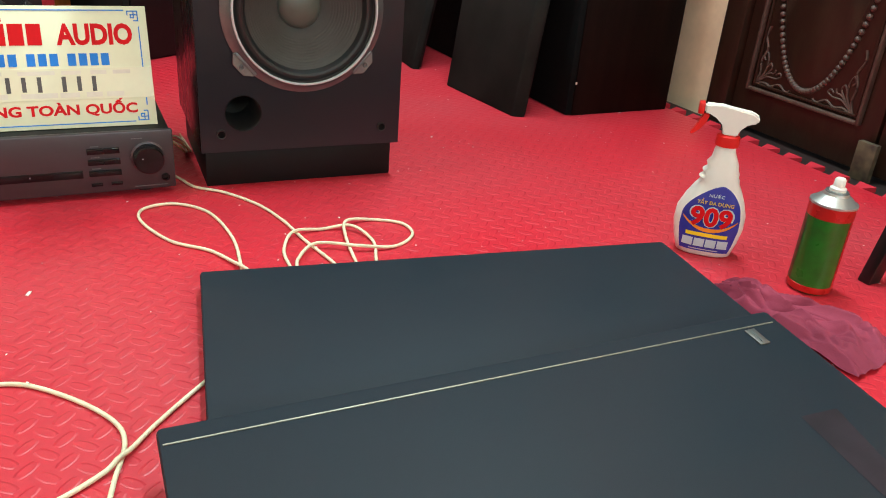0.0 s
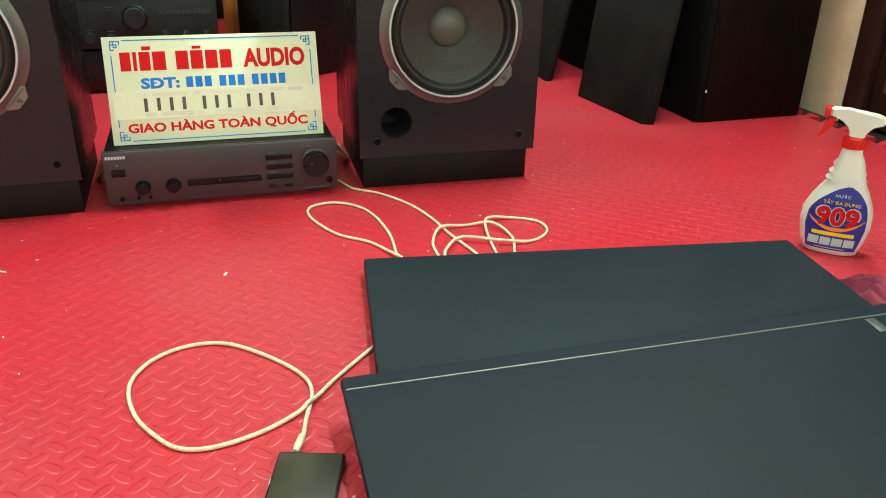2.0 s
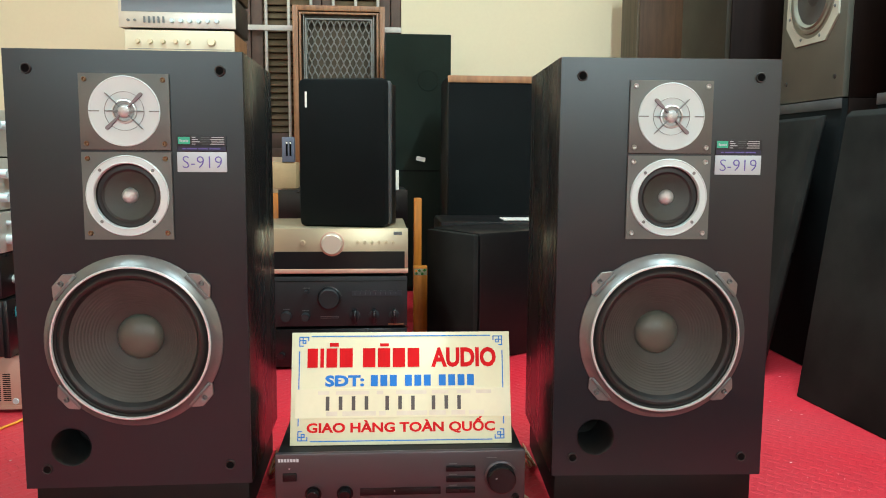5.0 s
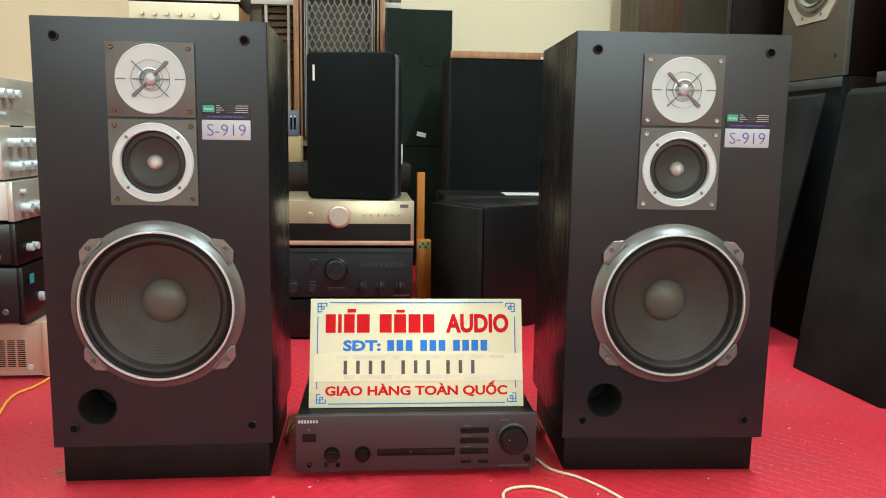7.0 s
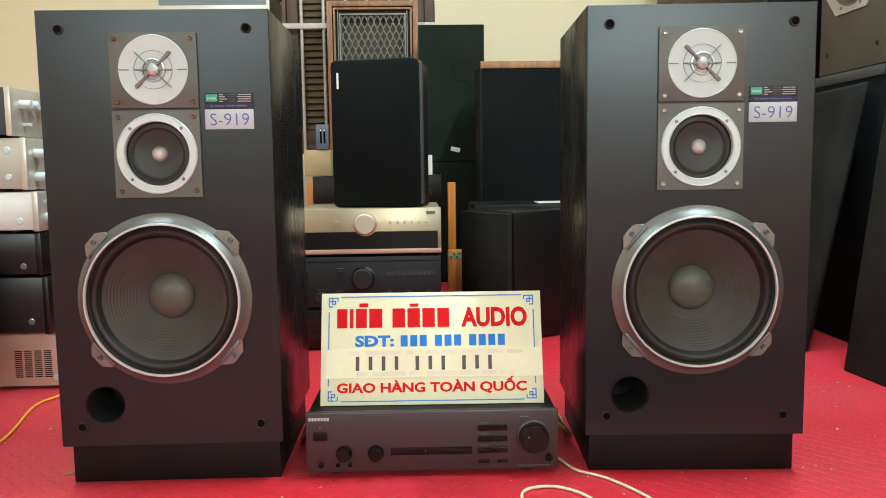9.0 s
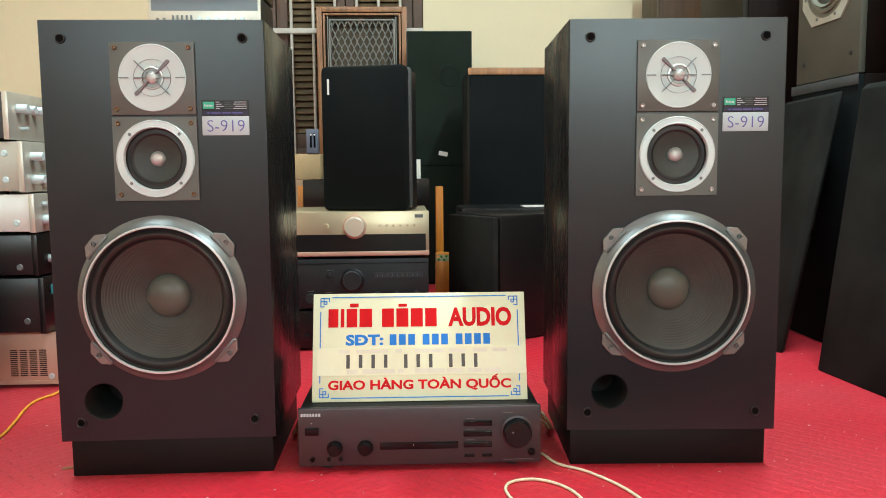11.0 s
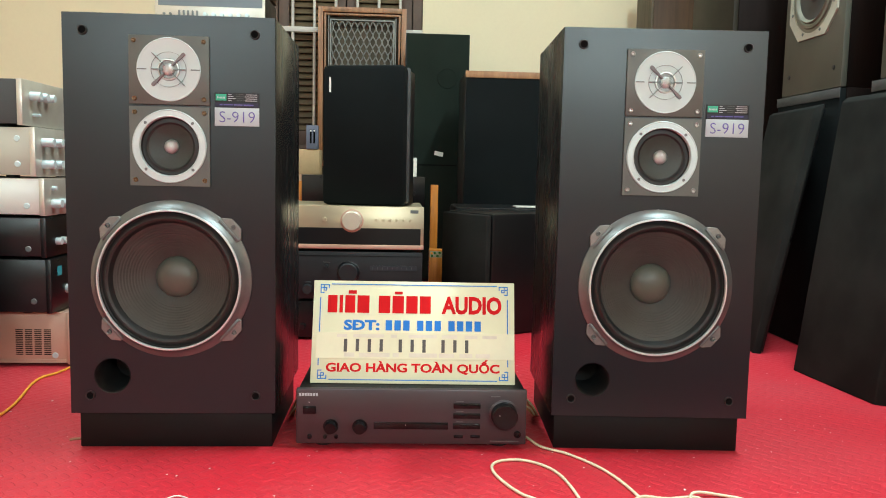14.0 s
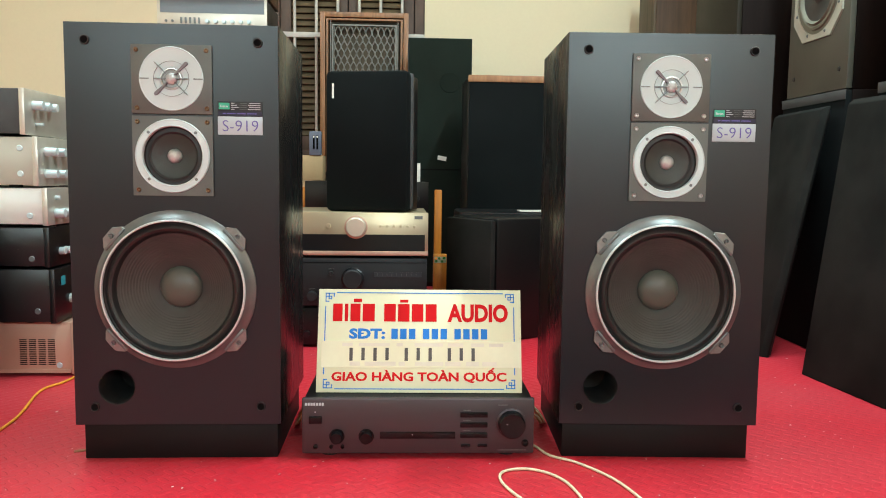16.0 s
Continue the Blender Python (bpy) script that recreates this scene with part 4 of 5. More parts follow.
def spray_bottle():
    s = thing("spray_bottle", pose(1.004, 0.896, 0, 0, 0, -42) @ Matrix.Diagonal((1.02, 1.0, 0.90, 1)), "white trigger spray bottle with blue label standing on the mat", "spray bottle")
    # body: stacked ovals, (height, half width, half depth, shift)
    prof = [(0.0, 0.036, 0.020, 0.0), (0.004, 0.044, 0.025, 0.0), (0.030, 0.051, 0.028, 0.0), (0.060, 0.056, 0.029, 0.0), (0.085, 0.0550, 0.029, 0.0), (0.110, 0.047, 0.028, 0.001),
            (0.130, 0.038, 0.025, 0.002), (0.145, 0.030, 0.023, 0.003), (0.150, 0.032, 0.023, 0.001), (0.156, 0.027, 0.022, 0.003), (0.163, 0.029, 0.022, 0.001), (0.170, 0.024, 0.020, 0.003),
            (0.178, 0.025, 0.020, 0.001), (0.188, 0.020, 0.018, 0.002), (0.200, 0.0170, 0.0165, 0.0), (0.206, 0.0155, 0.0155, 0.0), (0.214, 0.0155, 0.0155, 0.0)]
    bm = bmesh.new()
    rings = []
    for z, a, b, sx in prof:
        ring = []
        for k in range(32):
            t = 2 * math.pi * k / 32
            cx, cy = math.cos(t), math.sin(t)
            ring.append(bm.verts.new((sx + a * math.copysign(abs(cx) ** 0.75, cx), b * math.copysign(abs(cy) ** 0.75, cy), z)))
        rings.append(ring)
    for p, q in zip(rings, rings[1:]):
        for k in range(32):
            bm.faces.new((p[k], p[(k + 1) % 32], q[(k + 1) % 32], q[k]))
    bm.faces.new(rings[0][::-1])
    bm.faces.new(rings[-1])
    body = part("body", bm, WHITEPL, s, smooth=60)

    def depth_at(z):
        for (z0, a0, b0, s0), (z1, a1, b1, s1) in zip(prof, prof[1:]):
            if z0 <= z <= z1:
                f = (z - z0) / (z1 - z0)
                return a0 + f * (a1 - a0), b0 + f * (b1 - b0), s0 + f * (s1 - s0)
        return prof[-1][1:]

    def on_body(pts_fn, nz, nx, lift):
        """A thin skin on the bottle's front: pts_fn(v) gives left and right edge and height."""
        b = bmesh.new()
        rows = []
        for i in range(nz + 1):
            x0, x1, z = pts_fn(i / nz)
            row = []
            for j in range(nx + 1):
                x = x0 + (x1 - x0) * j / nx
                a, d, sx = depth_at(z)
                u = min(0.97, abs((x - sx) / a))
                ct = u ** (1 / 0.75)
                y = -d * (max(0.0, 1 - ct * ct) ** 0.5) ** 0.75
                row.append(b.verts.new((x, y - lift, z)))
            rows.append(row)
        for p, q in zip(rows, rows[1:]):
            for j in range(nx):
                b.faces.new((p[j], p[j + 1], q[j + 1], q[j]))
        return b

    def outline(v):
        z = 0.012 + 0.130 * v
        a, d, sx = depth_at(z)
        w = a * 0.83
        if v > 0.62:
            f = (v - 0.62) / 0.38
            w *= max(0.12, math.sqrt(max(0, 1 - f * f)))
            sx += 0.006 * f
        return sx - w, sx + w, z
    part("front_label", on_body(outline, 22, 14, 0.0006), BLUELABEL, s, "blue printed label with red and yellow print")
    arc = bmesh.new()
    rows = []
    for k in range(41):
        x = -0.0435 + 0.087 * k / 40
        u = abs(x) / 0.0435
        zc, hw = 0.0560 + 0.022 * u ** 2.2, 0.0032 * (1 - u) ** 0.5 + 0.0008
        row = []
        for z in (zc - hw, zc, zc + hw):
            a, d, sx = depth_at(z)
            ct = min(0.97, abs((x - sx) / a)) ** (1 / 0.75)
            row.append(arc.verts.new((x, -d * (max(0.0, 1 - ct * ct) ** 0.5) ** 0.75 - 0.0010, z)))
        rows.append(row)
    for p, q in zip(rows, rows[1:]):
        for k in range(2):
            arc.faces.new((p[k], q[k], q[k + 1], p[k + 1]))
    part("swoosh", arc, ORANGEINK, s)
    part("yellow_band", on_body(lambda v: (-0.034, 0.032, 0.0425 + 0.0075 * v), 2, 10, 0.0012), YELLOWINK, s)
    for k in range(4):
        x = -0.037 + 0.0185 * k
        part("picture_square", on_body(lambda v, x=x: (x, x + 0.0165, 0.0215 + 0.0165 * v), 2, 3, 0.0012), WHITE_CARD, s)
    part("text_bar", on_body(lambda v: (-0.025, 0.022, 0.0150 + 0.002 * v), 1, 6, 0.0012), INK_GREY, s)
    part("lettering", lettering("909", 0.066, 0.039, INK_RED, 0.035), INK_RED, s, m=pose(0.0, -0.0315, 0.0825))
    part("lettering_edge", lettering("909", 0.071, 0.043, WHITE_CARD, 0.06), WHITE_CARD, s, m=pose(0.0, -0.0310, 0.0825))
    part("lettering", lettering("T\u1ea8Y \u0110A D\u1ee4NG", 0.057, 0.0125, YELLOWINK, 0.004), YELLOWINK, s, m=pose(0.002, -0.0302, 0.1110))
    part("lettering", lettering("N\u01af\u1edaC", 0.024, 0.0078, WHITE_CARD, 0.02), WHITE_CARD, s, m=pose(0.002, -0.0285, 0.1245))
    part("collar", lathe([(0, 0.212), (0.0185, 0.212), (0.0190, 0.216), (0.0180, 0.230), (0.0150, 0.232), (0, 0.232)], 28), REDPL, s)
    HS = pose(-0.019, 0, 0) @ Matrix.Diagonal((0.86, 1, 1, 1))
    hd = prism([(0.009, 0.231), (0.036, 0.231), (0.037, 0.247), (0.046, 0.257), (0.066, 0.259), (0.068, 0.270), (0.056, 0.277), (0.000, 0.283), (-0.030, 0.283), (-0.030, 0.267), (-0.006, 0.264), (0.008, 0.252)], -0.0105, 0.0105)
    bmesh.ops.bevel(hd, geom=list(hd.edges), offset=0.003, segments=2, affect="EDGES")
    bmesh.ops.transform(hd, matrix=HS, verts=hd.verts)
    part("trigger_head", hd, WHITEPL, s)
    part("nozzle", boxes((-0.054, -0.0105, 0.264, -0.0449, 0.0105, 0.2845), bev=0.002), REDPL, s)
    tg = prism([(-0.030, 0.265), (-0.018, 0.264), (-0.022, 0.250), (-0.030, 0.236), (-0.044, 0.224), (-0.048, 0.227), (-0.036, 0.244)], -0.006, 0.006)
    bmesh.ops.bevel(tg, geom=list(tg.edges), offset=0.0015, segments=1, affect="EDGES")
    bmesh.ops.transform(tg, matrix=HS, verts=tg.verts)
    part("trigger", tg, REDPL, s)


spray_bottle()


def spray_can():
    c = thing("spray_can", pose(1.081, 0.735, 0, 0, 0, 40) @ Matrix.Diagonal((1, 1, 0.955, 1)), "green and red aerosol can with white nozzle standing on the mat", "aerosol can")
    r = 0.0335
    part("body", lathe([(0, 0.002), (r - 0.004, 0.0), (r, 0.004), (r, 0.012), (r, 0.142), (0, 0.142)], 48), CANGREEN, c)
    part("base_rim", lathe([(r + 0.0004, 0.0035), (r + 0.0010, 0.0045), (r + 0.0010, 0.0145), (r + 0.0002, 0.0150)], 48), CANRED, c)
    part("top_band", lathe([(r + 0.0002, 0.131), (r + 0.0007, 0.1315), (r + 0.0007, 0.152), (r - 0.001, 0.153)], 48), CANRED, c)
    part("shoulder", lathe([(r - 0.001, 0.1505), (r + 0.0016, 0.152), (r + 0.0014, 0.1555), (r - 0.002, 0.157), (0.023, 0.165), (0.019, 0.167), (0.018, 0.171), (0.013, 0.172), (0, 0.172)], 48), STEEL, c)
    part("neck_ring", lathe([(0.0175, 0.1705), (0.0165, 0.1735), (0.0125, 0.1735)], 32), DARKMETAL, c)
    for a0, a1, matl, z0, z1 in ((76, 116, PRINTBROWN, 0.018, 0.128), (240, 268, CANRED, 0.0152, 0.1305)):
        pn = bmesh.new()
        prev = None
        for k in range(17):
            a = radians(a0 + (a1 - a0) * k / 16)
            cur = [pn.verts.new(((r + 0.0004) * math.cos(a), (r + 0.0004) * math.sin(a), z)) for z in (z0, z1)]
            if prev:
                pn.faces.new((prev[0], cur[0], cur[1], prev[1]))
            prev = cur
        part("print_panel", pn, matl, c)
    part("nozzle", lathe([(0, 0.171), (0.012, 0.171), (0.012, 0.178), (0.0085, 0.181), (0.0080, 0.192), (0.0062, 0.1945), (0, 0.1945)], 28), WHITEPL, c)


spray_can()


def rag():
    bm = bmesh.new()
    n = 80
    grid = []
    for i in range(n + 1):
        row = []
        for j in range(n + 1):
            u, v = i / n - 0.5, j / n - 0.5
            edge = 1 + 0.16 * noise.noise(Vector((u * 2.4, v * 2.4, 4))) + 0.03 * noise.noise(Vector((u * 9, v * 9, 6)))
            x, y = u * 0.250 * edge, v * (0.065 + 0.085 * (u + 0.5)) * edge
            wx, wy = u + 0.10 * noise.noise(Vector((u * 2.5, v * 2.5, 9))), v + 0.10 * noise.noise(Vector((u * 2.5, v * 2.5, 12)))
            swell = 0.5 + 0.5 * noise.noise(Vector((wx * 3.0, wy * 1.6, 3)))
            fold = (1 - abs(noise.noise(Vector((wx * 3.2 + wy * 2.4, wy * 2.6 - wx * 0.8, 1))))) ** 4
            crease = (1 - abs(noise.noise(Vector((wx * 4 - wy * 3, wy * 5 + wx * 2, 7))))) ** 9
            h = 0.004 + 0.010 * swell + 0.020 * fold - 0.008 * crease
            rim = min(1.0, 8 * min(0.5 - abs(u), 0.5 - abs(v)))
            row.append(bm.verts.new((x, y, max(0.001, h * (0.30 + 0.70 * rim)))))
        grid.append(row)
    for i in range(n):
        for j in range(n):
            bm.faces.new((grid[i][j], grid[i + 1][j], grid[i + 1][j + 1], grid[i][j + 1]))
    single("cleaning_rag", bm, RAG, "crumpled crimson cleaning cloth on the mat", "cloth", m=pose(0.962, 0.662, 0.0, 0, 0, -75), smooth=80)


rag()


def phone():
    p = thing("smartphone", pose(0.036, 0.590, 0, 0, 0, -18.5), "black smartphone charging face up on the mat", "phone")
    part("body", boxes((-0.037, -0.150, 0.0, 0.037, 0.0, 0.0105), bev=0.003), BLACKPL, p)
    part("screen", boxes((-0.0345, -0.146, 0.0103, 0.0345, -0.004, 0.0112), bev=0.0003), SCREEN, p)
    part("side_button", boxes((-0.0378, -0.050, 0.004, -0.0368, -0.040, 0.007)), SATIN, p)


phone()


def lead(name, pts, r, material, label, plug=None, n=8):
    e = single(name, tube(smooth_line(pts, n), r, 8), material, label, "cable", smooth=80)
    return e


Z = 0.0032
lead("charging_cable", [(0.020, 0.602, 0.005), (0.029, 0.622, Z), (0.039, 0.659, Z), (0.054, 0.713, Z), (0.046, 0.755, Z), (0.008, 0.810, Z), (-0.043, 0.856, Z), (-0.095, 0.862, Z), (-0.140, 0.836, Z),
                        (-0.163, 0.787, Z), (-0.155, 0.724, Z), (-0.128, 0.671, Z), (-0.101, 0.643, Z), (-0.063, 0.637, Z), (-0.012, 0.650, Z), (0.030, 0.672, 0.0045), (0.046, 0.684, 0.0090), (0.060, 0.700, 0.0050),
                        (0.085, 0.730, Z), (0.128, 0.772, Z), (0.175, 0.815, Z)], 0.0027, CORD, "cream braided charging cable looped on the mat")
pl = single("charging_plug", lathe([(0, -0.012), (0.0030, -0.012), (0.0042, -0.005), (0.0042, 0.012), (0.0034, 0.016), (0, 0.016)], 14, pose(0.0235, 0.6120, 0.0062, 90, 0, 155.8)), CORD, "cream plug of the charging cable", "plug")
lead("power_cord", [(0.205, 1.500, Z), (0.227, 1.452, Z), (0.246, 1.403, Z), (0.290, 1.363, Z), (0.334, 1.291, Z), (0.357, 1.212, Z), (0.369, 1.127, Z), (0.386, 1.045, Z), (0.390, 1.0, Z)], 0.0027, CORD, "cream braided cord leading out from the amplifier")
lead("braided_lead", [(0.250, 1.030, Z), (0.253, 1.062, Z), (0.263, 1.168, Z), (0.247, 1.279, Z), (0.200, 1.332, Z), (0.148, 1.324, Z), (0.137, 1.274, Z), (0.169, 1.185, Z), (0.219, 1.134, Z), (0.244, 1.082, 0.0050), (0.256, 1.045, 0.0092), (0.262, 1.020, 0.005)], 0.0027, CORD, "cream braided lead coiled on the mat")
lead("braided_lead", [(0.322, 0.990, Z), (0.322, 1.050, Z), (0.329, 1.104, Z), (0.358, 1.151, 0.0095), (0.409, 1.160, Z), (0.456, 1.147, 0.0095), (0.474, 1.093, Z), (0.455, 1.030, Z), (0.446, 1.0, Z)], 0.0027, CORD, "cream braided lead coiled on the mat")
lead("braided_lead", [(0.326, 1.020, 0.0095), (0.338, 1.055, 0.0094), (0.380, 1.098, 0.0095), (0.444, 1.068, 0.0095), (0.501, 1.063, Z), (0.546, 1.095, Z), (0.548, 1.143, Z), (0.505, 1.173, Z), (0.455, 1.168, 0.0095), (0.435, 1.116, 0.0070), (0.422, 1.034, Z), (0.418, 1.0, Z)], 0.0027, CORD, "cream braided lead coiled on the mat")
lead("speaker_cable", [(-0.86, 2.35, Z), (-0.885, 1.98, Z), (-0.911, 1.864, Z), (-0.863, 1.608, Z), (-0.90, 1.35, Z), (-1.20, 1.15, Z)], 0.0032, YELLOWCORD, "yellow cable trailing over the mat")
for k in range(4):
    lead("speaker_wire", [(0.150 + 0.01 * k, 1.72, 0.06), (0.205, 1.60 + 0.012 * k, 0.055 - 0.01 * k), (0.245, 1.545 + 0.014 * k, 0.030 + 0.004 * k), (0.262 + 0.004 * k, 1.60, 0.004), (0.27, 1.72, 0.004)], 0.0016, CORD if k % 2 else COPPER, "thin speaker wire behind the amplifier")
    lead("speaker_wire", [(-0.150 - 0.01 * k, 1.72, 0.06), (-0.215, 1.60 + 0.012 * k, 0.055 - 0.008 * k), (-0.245, 1.545 + 0.014 * k, 0.030 + 0.004 * k), (-0.262 + 0.002 * k, 1.60, 0.004), (-0.262, 1.72, 0.004)], 0.0016, CORD if k == 1 else COPPER, "thin speaker wire behind the amplifier")


def crumbs():
    bm = bmesh.new()
    rng = random.Random(4)
    for k in range(520):
        x, y = rng.uniform(-1.3, 1.56), rng.uniform(0.3, 2.3)
        r = rng.uniform(0.0006, 0.0015) * (1.6 if rng.random() < 0.08 else 1)
        g = bmesh.ops.create_icosphere(bm, subdivisions=1, radius=r, matrix=pose(x, y, r * 0.3, 0, 0, rng.uniform(0, 180)) @ Matrix.Diagonal((rng.uniform(0.8, 2.4), 1, 0.45, 1)))
    single("crumbs", bm, CRUMB, "white crumbs scattered over the red mat", "crumbs", "stuff", smooth=0)


crumbs()
bm = bmesh.new()
box(bm, -0.011, -0.004, 0, 0.011, 0.004, 0.003, bev=0.001)
single("paper_scrap", bm, CRUMB, "torn scrap of pale paper on the mat", "scrap", m=pose(-0.030, 1.076, 0.0, 0, 0, 70) @ Matrix.Scale(0.55, 4))
bm = bmesh.new()
box(bm, -0.018, -0.008, 0, 0.018, 0.008, 0.004, bev=0.001)
single("paper_scrap", bm, WALNUT, "torn scrap of brown tape beside the plinth", "scrap", m=pose(-0.652, 1.452, 0.0, 0, 0, 20) @ Matrix.Scale(0.6, 4))


bm = bmesh.new()
prev = None
for k in range(9):
    a = radians(-60 + 15 * k)
    cur = [bm.verts.new((0.010 * math.sin(a), y, 0.0095 - 0.009 * math.cos(a) + d)) for y, d in ((-0.0045, 0), (0.0045, 0), (0.0045, 0.0008), (-0.0045, 0.0008))]
    if prev:
        for q in range(4):
            bm.faces.new((prev[q], prev[(q + 1) % 4], cur[(q + 1) % 4], cur[q]))
    else:
        bm.faces.new(cur)
    prev = cur
bm.faces.new(prev[::-1])
single("paper_scrap", bm, CRUMB, "curled scrap of pale paper beside the stool", "scrap", m=pose(1.217, 0.657, 0.0, 0, 0, -60) @ Matrix.Scale(0.65, 4))
lead("plastic_strip", [(-0.486, 1.072, 0.0015), (-0.489, 1.092, 0.0015), (-0.471, 1.116, 0.0015), (-0.453, 1.151, 0.0015), (-0.411, 1.160, 0.0015), (-0.388, 1.181, 0.0015), (-0.366, 1.172, 0.0015)], 0.0014, CRUMB, "torn strip of clear plastic on the mat")


def stool():
    s = thing("stool", pose(1.39, 0.66, 0), "low black stool with splayed square legs", "stool")
    for sx in (-1, 1):
        for y in (-0.10, 0.055):
            lg = boxes((-0.014, -0.011, 0, 0.014, 0.011, 0.42), bev=0.002)
            for v in lg.verts:
                v.co.x -= sx * 0.28 * v.co.z
            part("leg", lg, BLACKPL, s, m=pose(sx * 0.19, y, 0))
    part("seat", boxes((-0.125, -0.125, 0.42, 0.125, 0.08, 0.45), bev=0.006), BLACKPL, s)


stool()


# ---- the stack of equipment against the left side, fronts turned to the right ----
def side_unit(z0, z1, x1, y0, y1, side, front, label, knobs=(), screws=True, vents=False, rows=1, w=0.44):
    u = thing("amplifier", pose(x1, y0, z0), label, "amplifier", "stack of amplifiers")
    h = z1 - z0
    part("case", boxes((-w + 0.0, 0, 0.008, -0.014, y1 - y0, h), bev=0.002), side, u)
    part("front_panel", boxes((-0.0138, -0.003, 0.005, 0.0, y1 - y0 + 0.003, h + 0.001), bev=0.0015), front, u)
    for x in (-0.08, -w + 0.06):
        for y in (0.05, y1 - y0 - 0.05):
            part("foot", lathe([(0, 0), (0.016, 0), (0.016, 0.0082), (0, 0.0082)], 14, pose(x, y, 0)), RUBBER, u)
    if screws:
        for z in ((0.28, 0.78) if screws is True else (screws,)):
            part("screw", lathe([(0, 0.002), (0.0065, 0.002), (0.008, 0)], 16, pose(-0.045, -0.0002, h * z) @ OUT), DARKMETAL if side is BLACKPL else SATIN, u)
    if vents:
        for k in range(4):
            for q in range(14):
                part("vent_slot", boxes((-0.145 + 0.024 * k, -0.0006, 0.030 + 0.005 * q, -0.127 + 0.024 * k, 0.0006, 0.0325 + 0.005 * q)), HOLE, u)
        part("bottom_lip", boxes((-w + 0.01, -0.003, 0.009, -0.016, 0.0, 0.018)), side, u)
    for y, z, r, ln in knobs:
        part("knob", knob(r, ln, pose(0, y, h * z) @ OUT_X), SATIN, u)
    return u


Y0 = 1.975
side_unit(0.0, 0.143, -0.885, 2.02, 2.42, ROSE, ROSE, "rose-copper amplifier with vented side at the bottom of a stack", vents=True, screws=0.2, w=0.45)
TEAL = mat("teal_sticker", (0.02, 0.28, 0.34), 0.5, 0, 0.1, 20, 200, 0)
st = side_unit(0.143, 0.286, -0.915, Y0, 2.36, BLACKPL, BLACKPL, "glossy black amplifier in a stack of equipment", knobs=((0.09, 0.4, 0.012, 0.012),), screws=0.25)
part("sticker", boxes((-0.0002, 0.035, 0.098, 0.0006, 0.060, 0.122)), TEAL, st)
side_unit(0.286, 0.392, -0.925, Y0, 2.36, BLACKPL, BLACKPL, "glossy black amplifier in a stack of equipment", knobs=((0.06, 0.4, 0.010, 0.014), (0.09, 0.4, 0.010, 0.014)), screws=0.25)
side_unit(0.392, 0.491, -0.926, Y0, 2.36, WHITEAMP, SILVERAMP, "pale silver amplifier in a stack of equipment", knobs=((0.045, 0.35, 0.012, 0.024), (0.045, 0.75, 0.006, 0.012), (0.09, 0.35, 0.012, 0.024), (0.13, 0.35, 0.012, 0.024)), screws=0.3)
side_unit(0.491, 0.618, -0.943, Y0 - 0.005, 2.36, BEIGECASE, SILVERAMP, "pale silver amplifier with round knobs in a stack", knobs=((0.04, 0.28, 0.011, 0.030), (0.04, 0.72, 0.011, 0.030), (0.09, 0.28, 0.011, 0.030), (0.09, 0.72, 0.011, 0.030), (0.14, 0.28, 0.011, 0.03), (0.14, 0.72, 0.011, 0.03)))
side_unit(0.618, 0.736, -0.969, Y0 - 0.01, 2.36, GREY_EDGE, SILVERAMP, "silver-fronted amplifier with a grey case on top of a stack", knobs=((0.045, 0.68, 0.011, 0.026), (0.085, 0.68, 0.011, 0.026), (0.125, 0.68, 0.011, 0.026), (0.055, 0.28, 0.004, 0.020)), screws=False)


# a second stack beside it, nearer
KN = ((0.36, 0.5, 0.016, 0.030), (0.28, 0.5, 0.016, 0.030))
side_unit(0.0, 0.115, -1.062, 1.46, 1.905, BRONZE, BRONZE, "dark bronze amplifier at the bottom of a second stack", knobs=KN, screws=False)
side_unit(0.115, 0.205, -1.055, 1.46, 1.908, BRONZE, BRONZE, "dark bronze amplifier in a second stack", knobs=KN, screws=False)
side_unit(0.205, 0.285, -1.066, 1.46, 1.900, BROWNWOOD, BRONZE, "dark brown amplifier in a second stack", knobs=KN, screws=False)
side_unit(0.285, 0.412, -1.058, 1.46, 1.902, SILVERAMP, SILVERAMP, "silver amplifier on top of a second stack", knobs=((0.385, 0.5, 0.024, 0.022),), screws=False)
lead("hanging_lead", [(-1.10, 1.80, 0.4155), (-1.05, 1.84, 0.4150), (-1.034, 1.865, 0.385), (-1.036, 1.862, 0.34), (-1.038, 1.870, 0.30)], 0.0022, BLACKPL, "thin black lead hanging over an amplifier")
single("lead_plug", lathe([(0, -0.014), (0.003, -0.014), (0.0045, -0.004), (0.0045, 0.010), (0, 0.010)], 12, pose(-1.0385, 1.871, 0.290)), WHITEPL, "small white plug on a hanging lead", "plug")


# ---- units facing forward ----
def front_unit(x0, x1, y, z0, z1, depth, case, front, label, group=""):
    u = thing("amplifier", pose((x0 + x1) / 2, y, z0), label, "amplifier", group)
    w, h = (x1 - x0) / 2, z1 - z0
    part("case", boxes((-w + 0.003, 0.012, 0.008, w - 0.003, depth, h - 0.001), bev=0.002), case, u)
    part("front_panel", boxes((-w, 0.0, 0.008, w, 0.0118, h), bev=0.0015), front, u)
    for x in (-w + 0.05, w - 0.05):
        for yy in (0.045, depth - 0.05):
            part("foot", lathe([(0, 0), (0.02, 0), (0.02, 0.0082), (0, 0.0082)], 16, pose(x, yy, 0)), RUBBER, u)
    return u, w, h


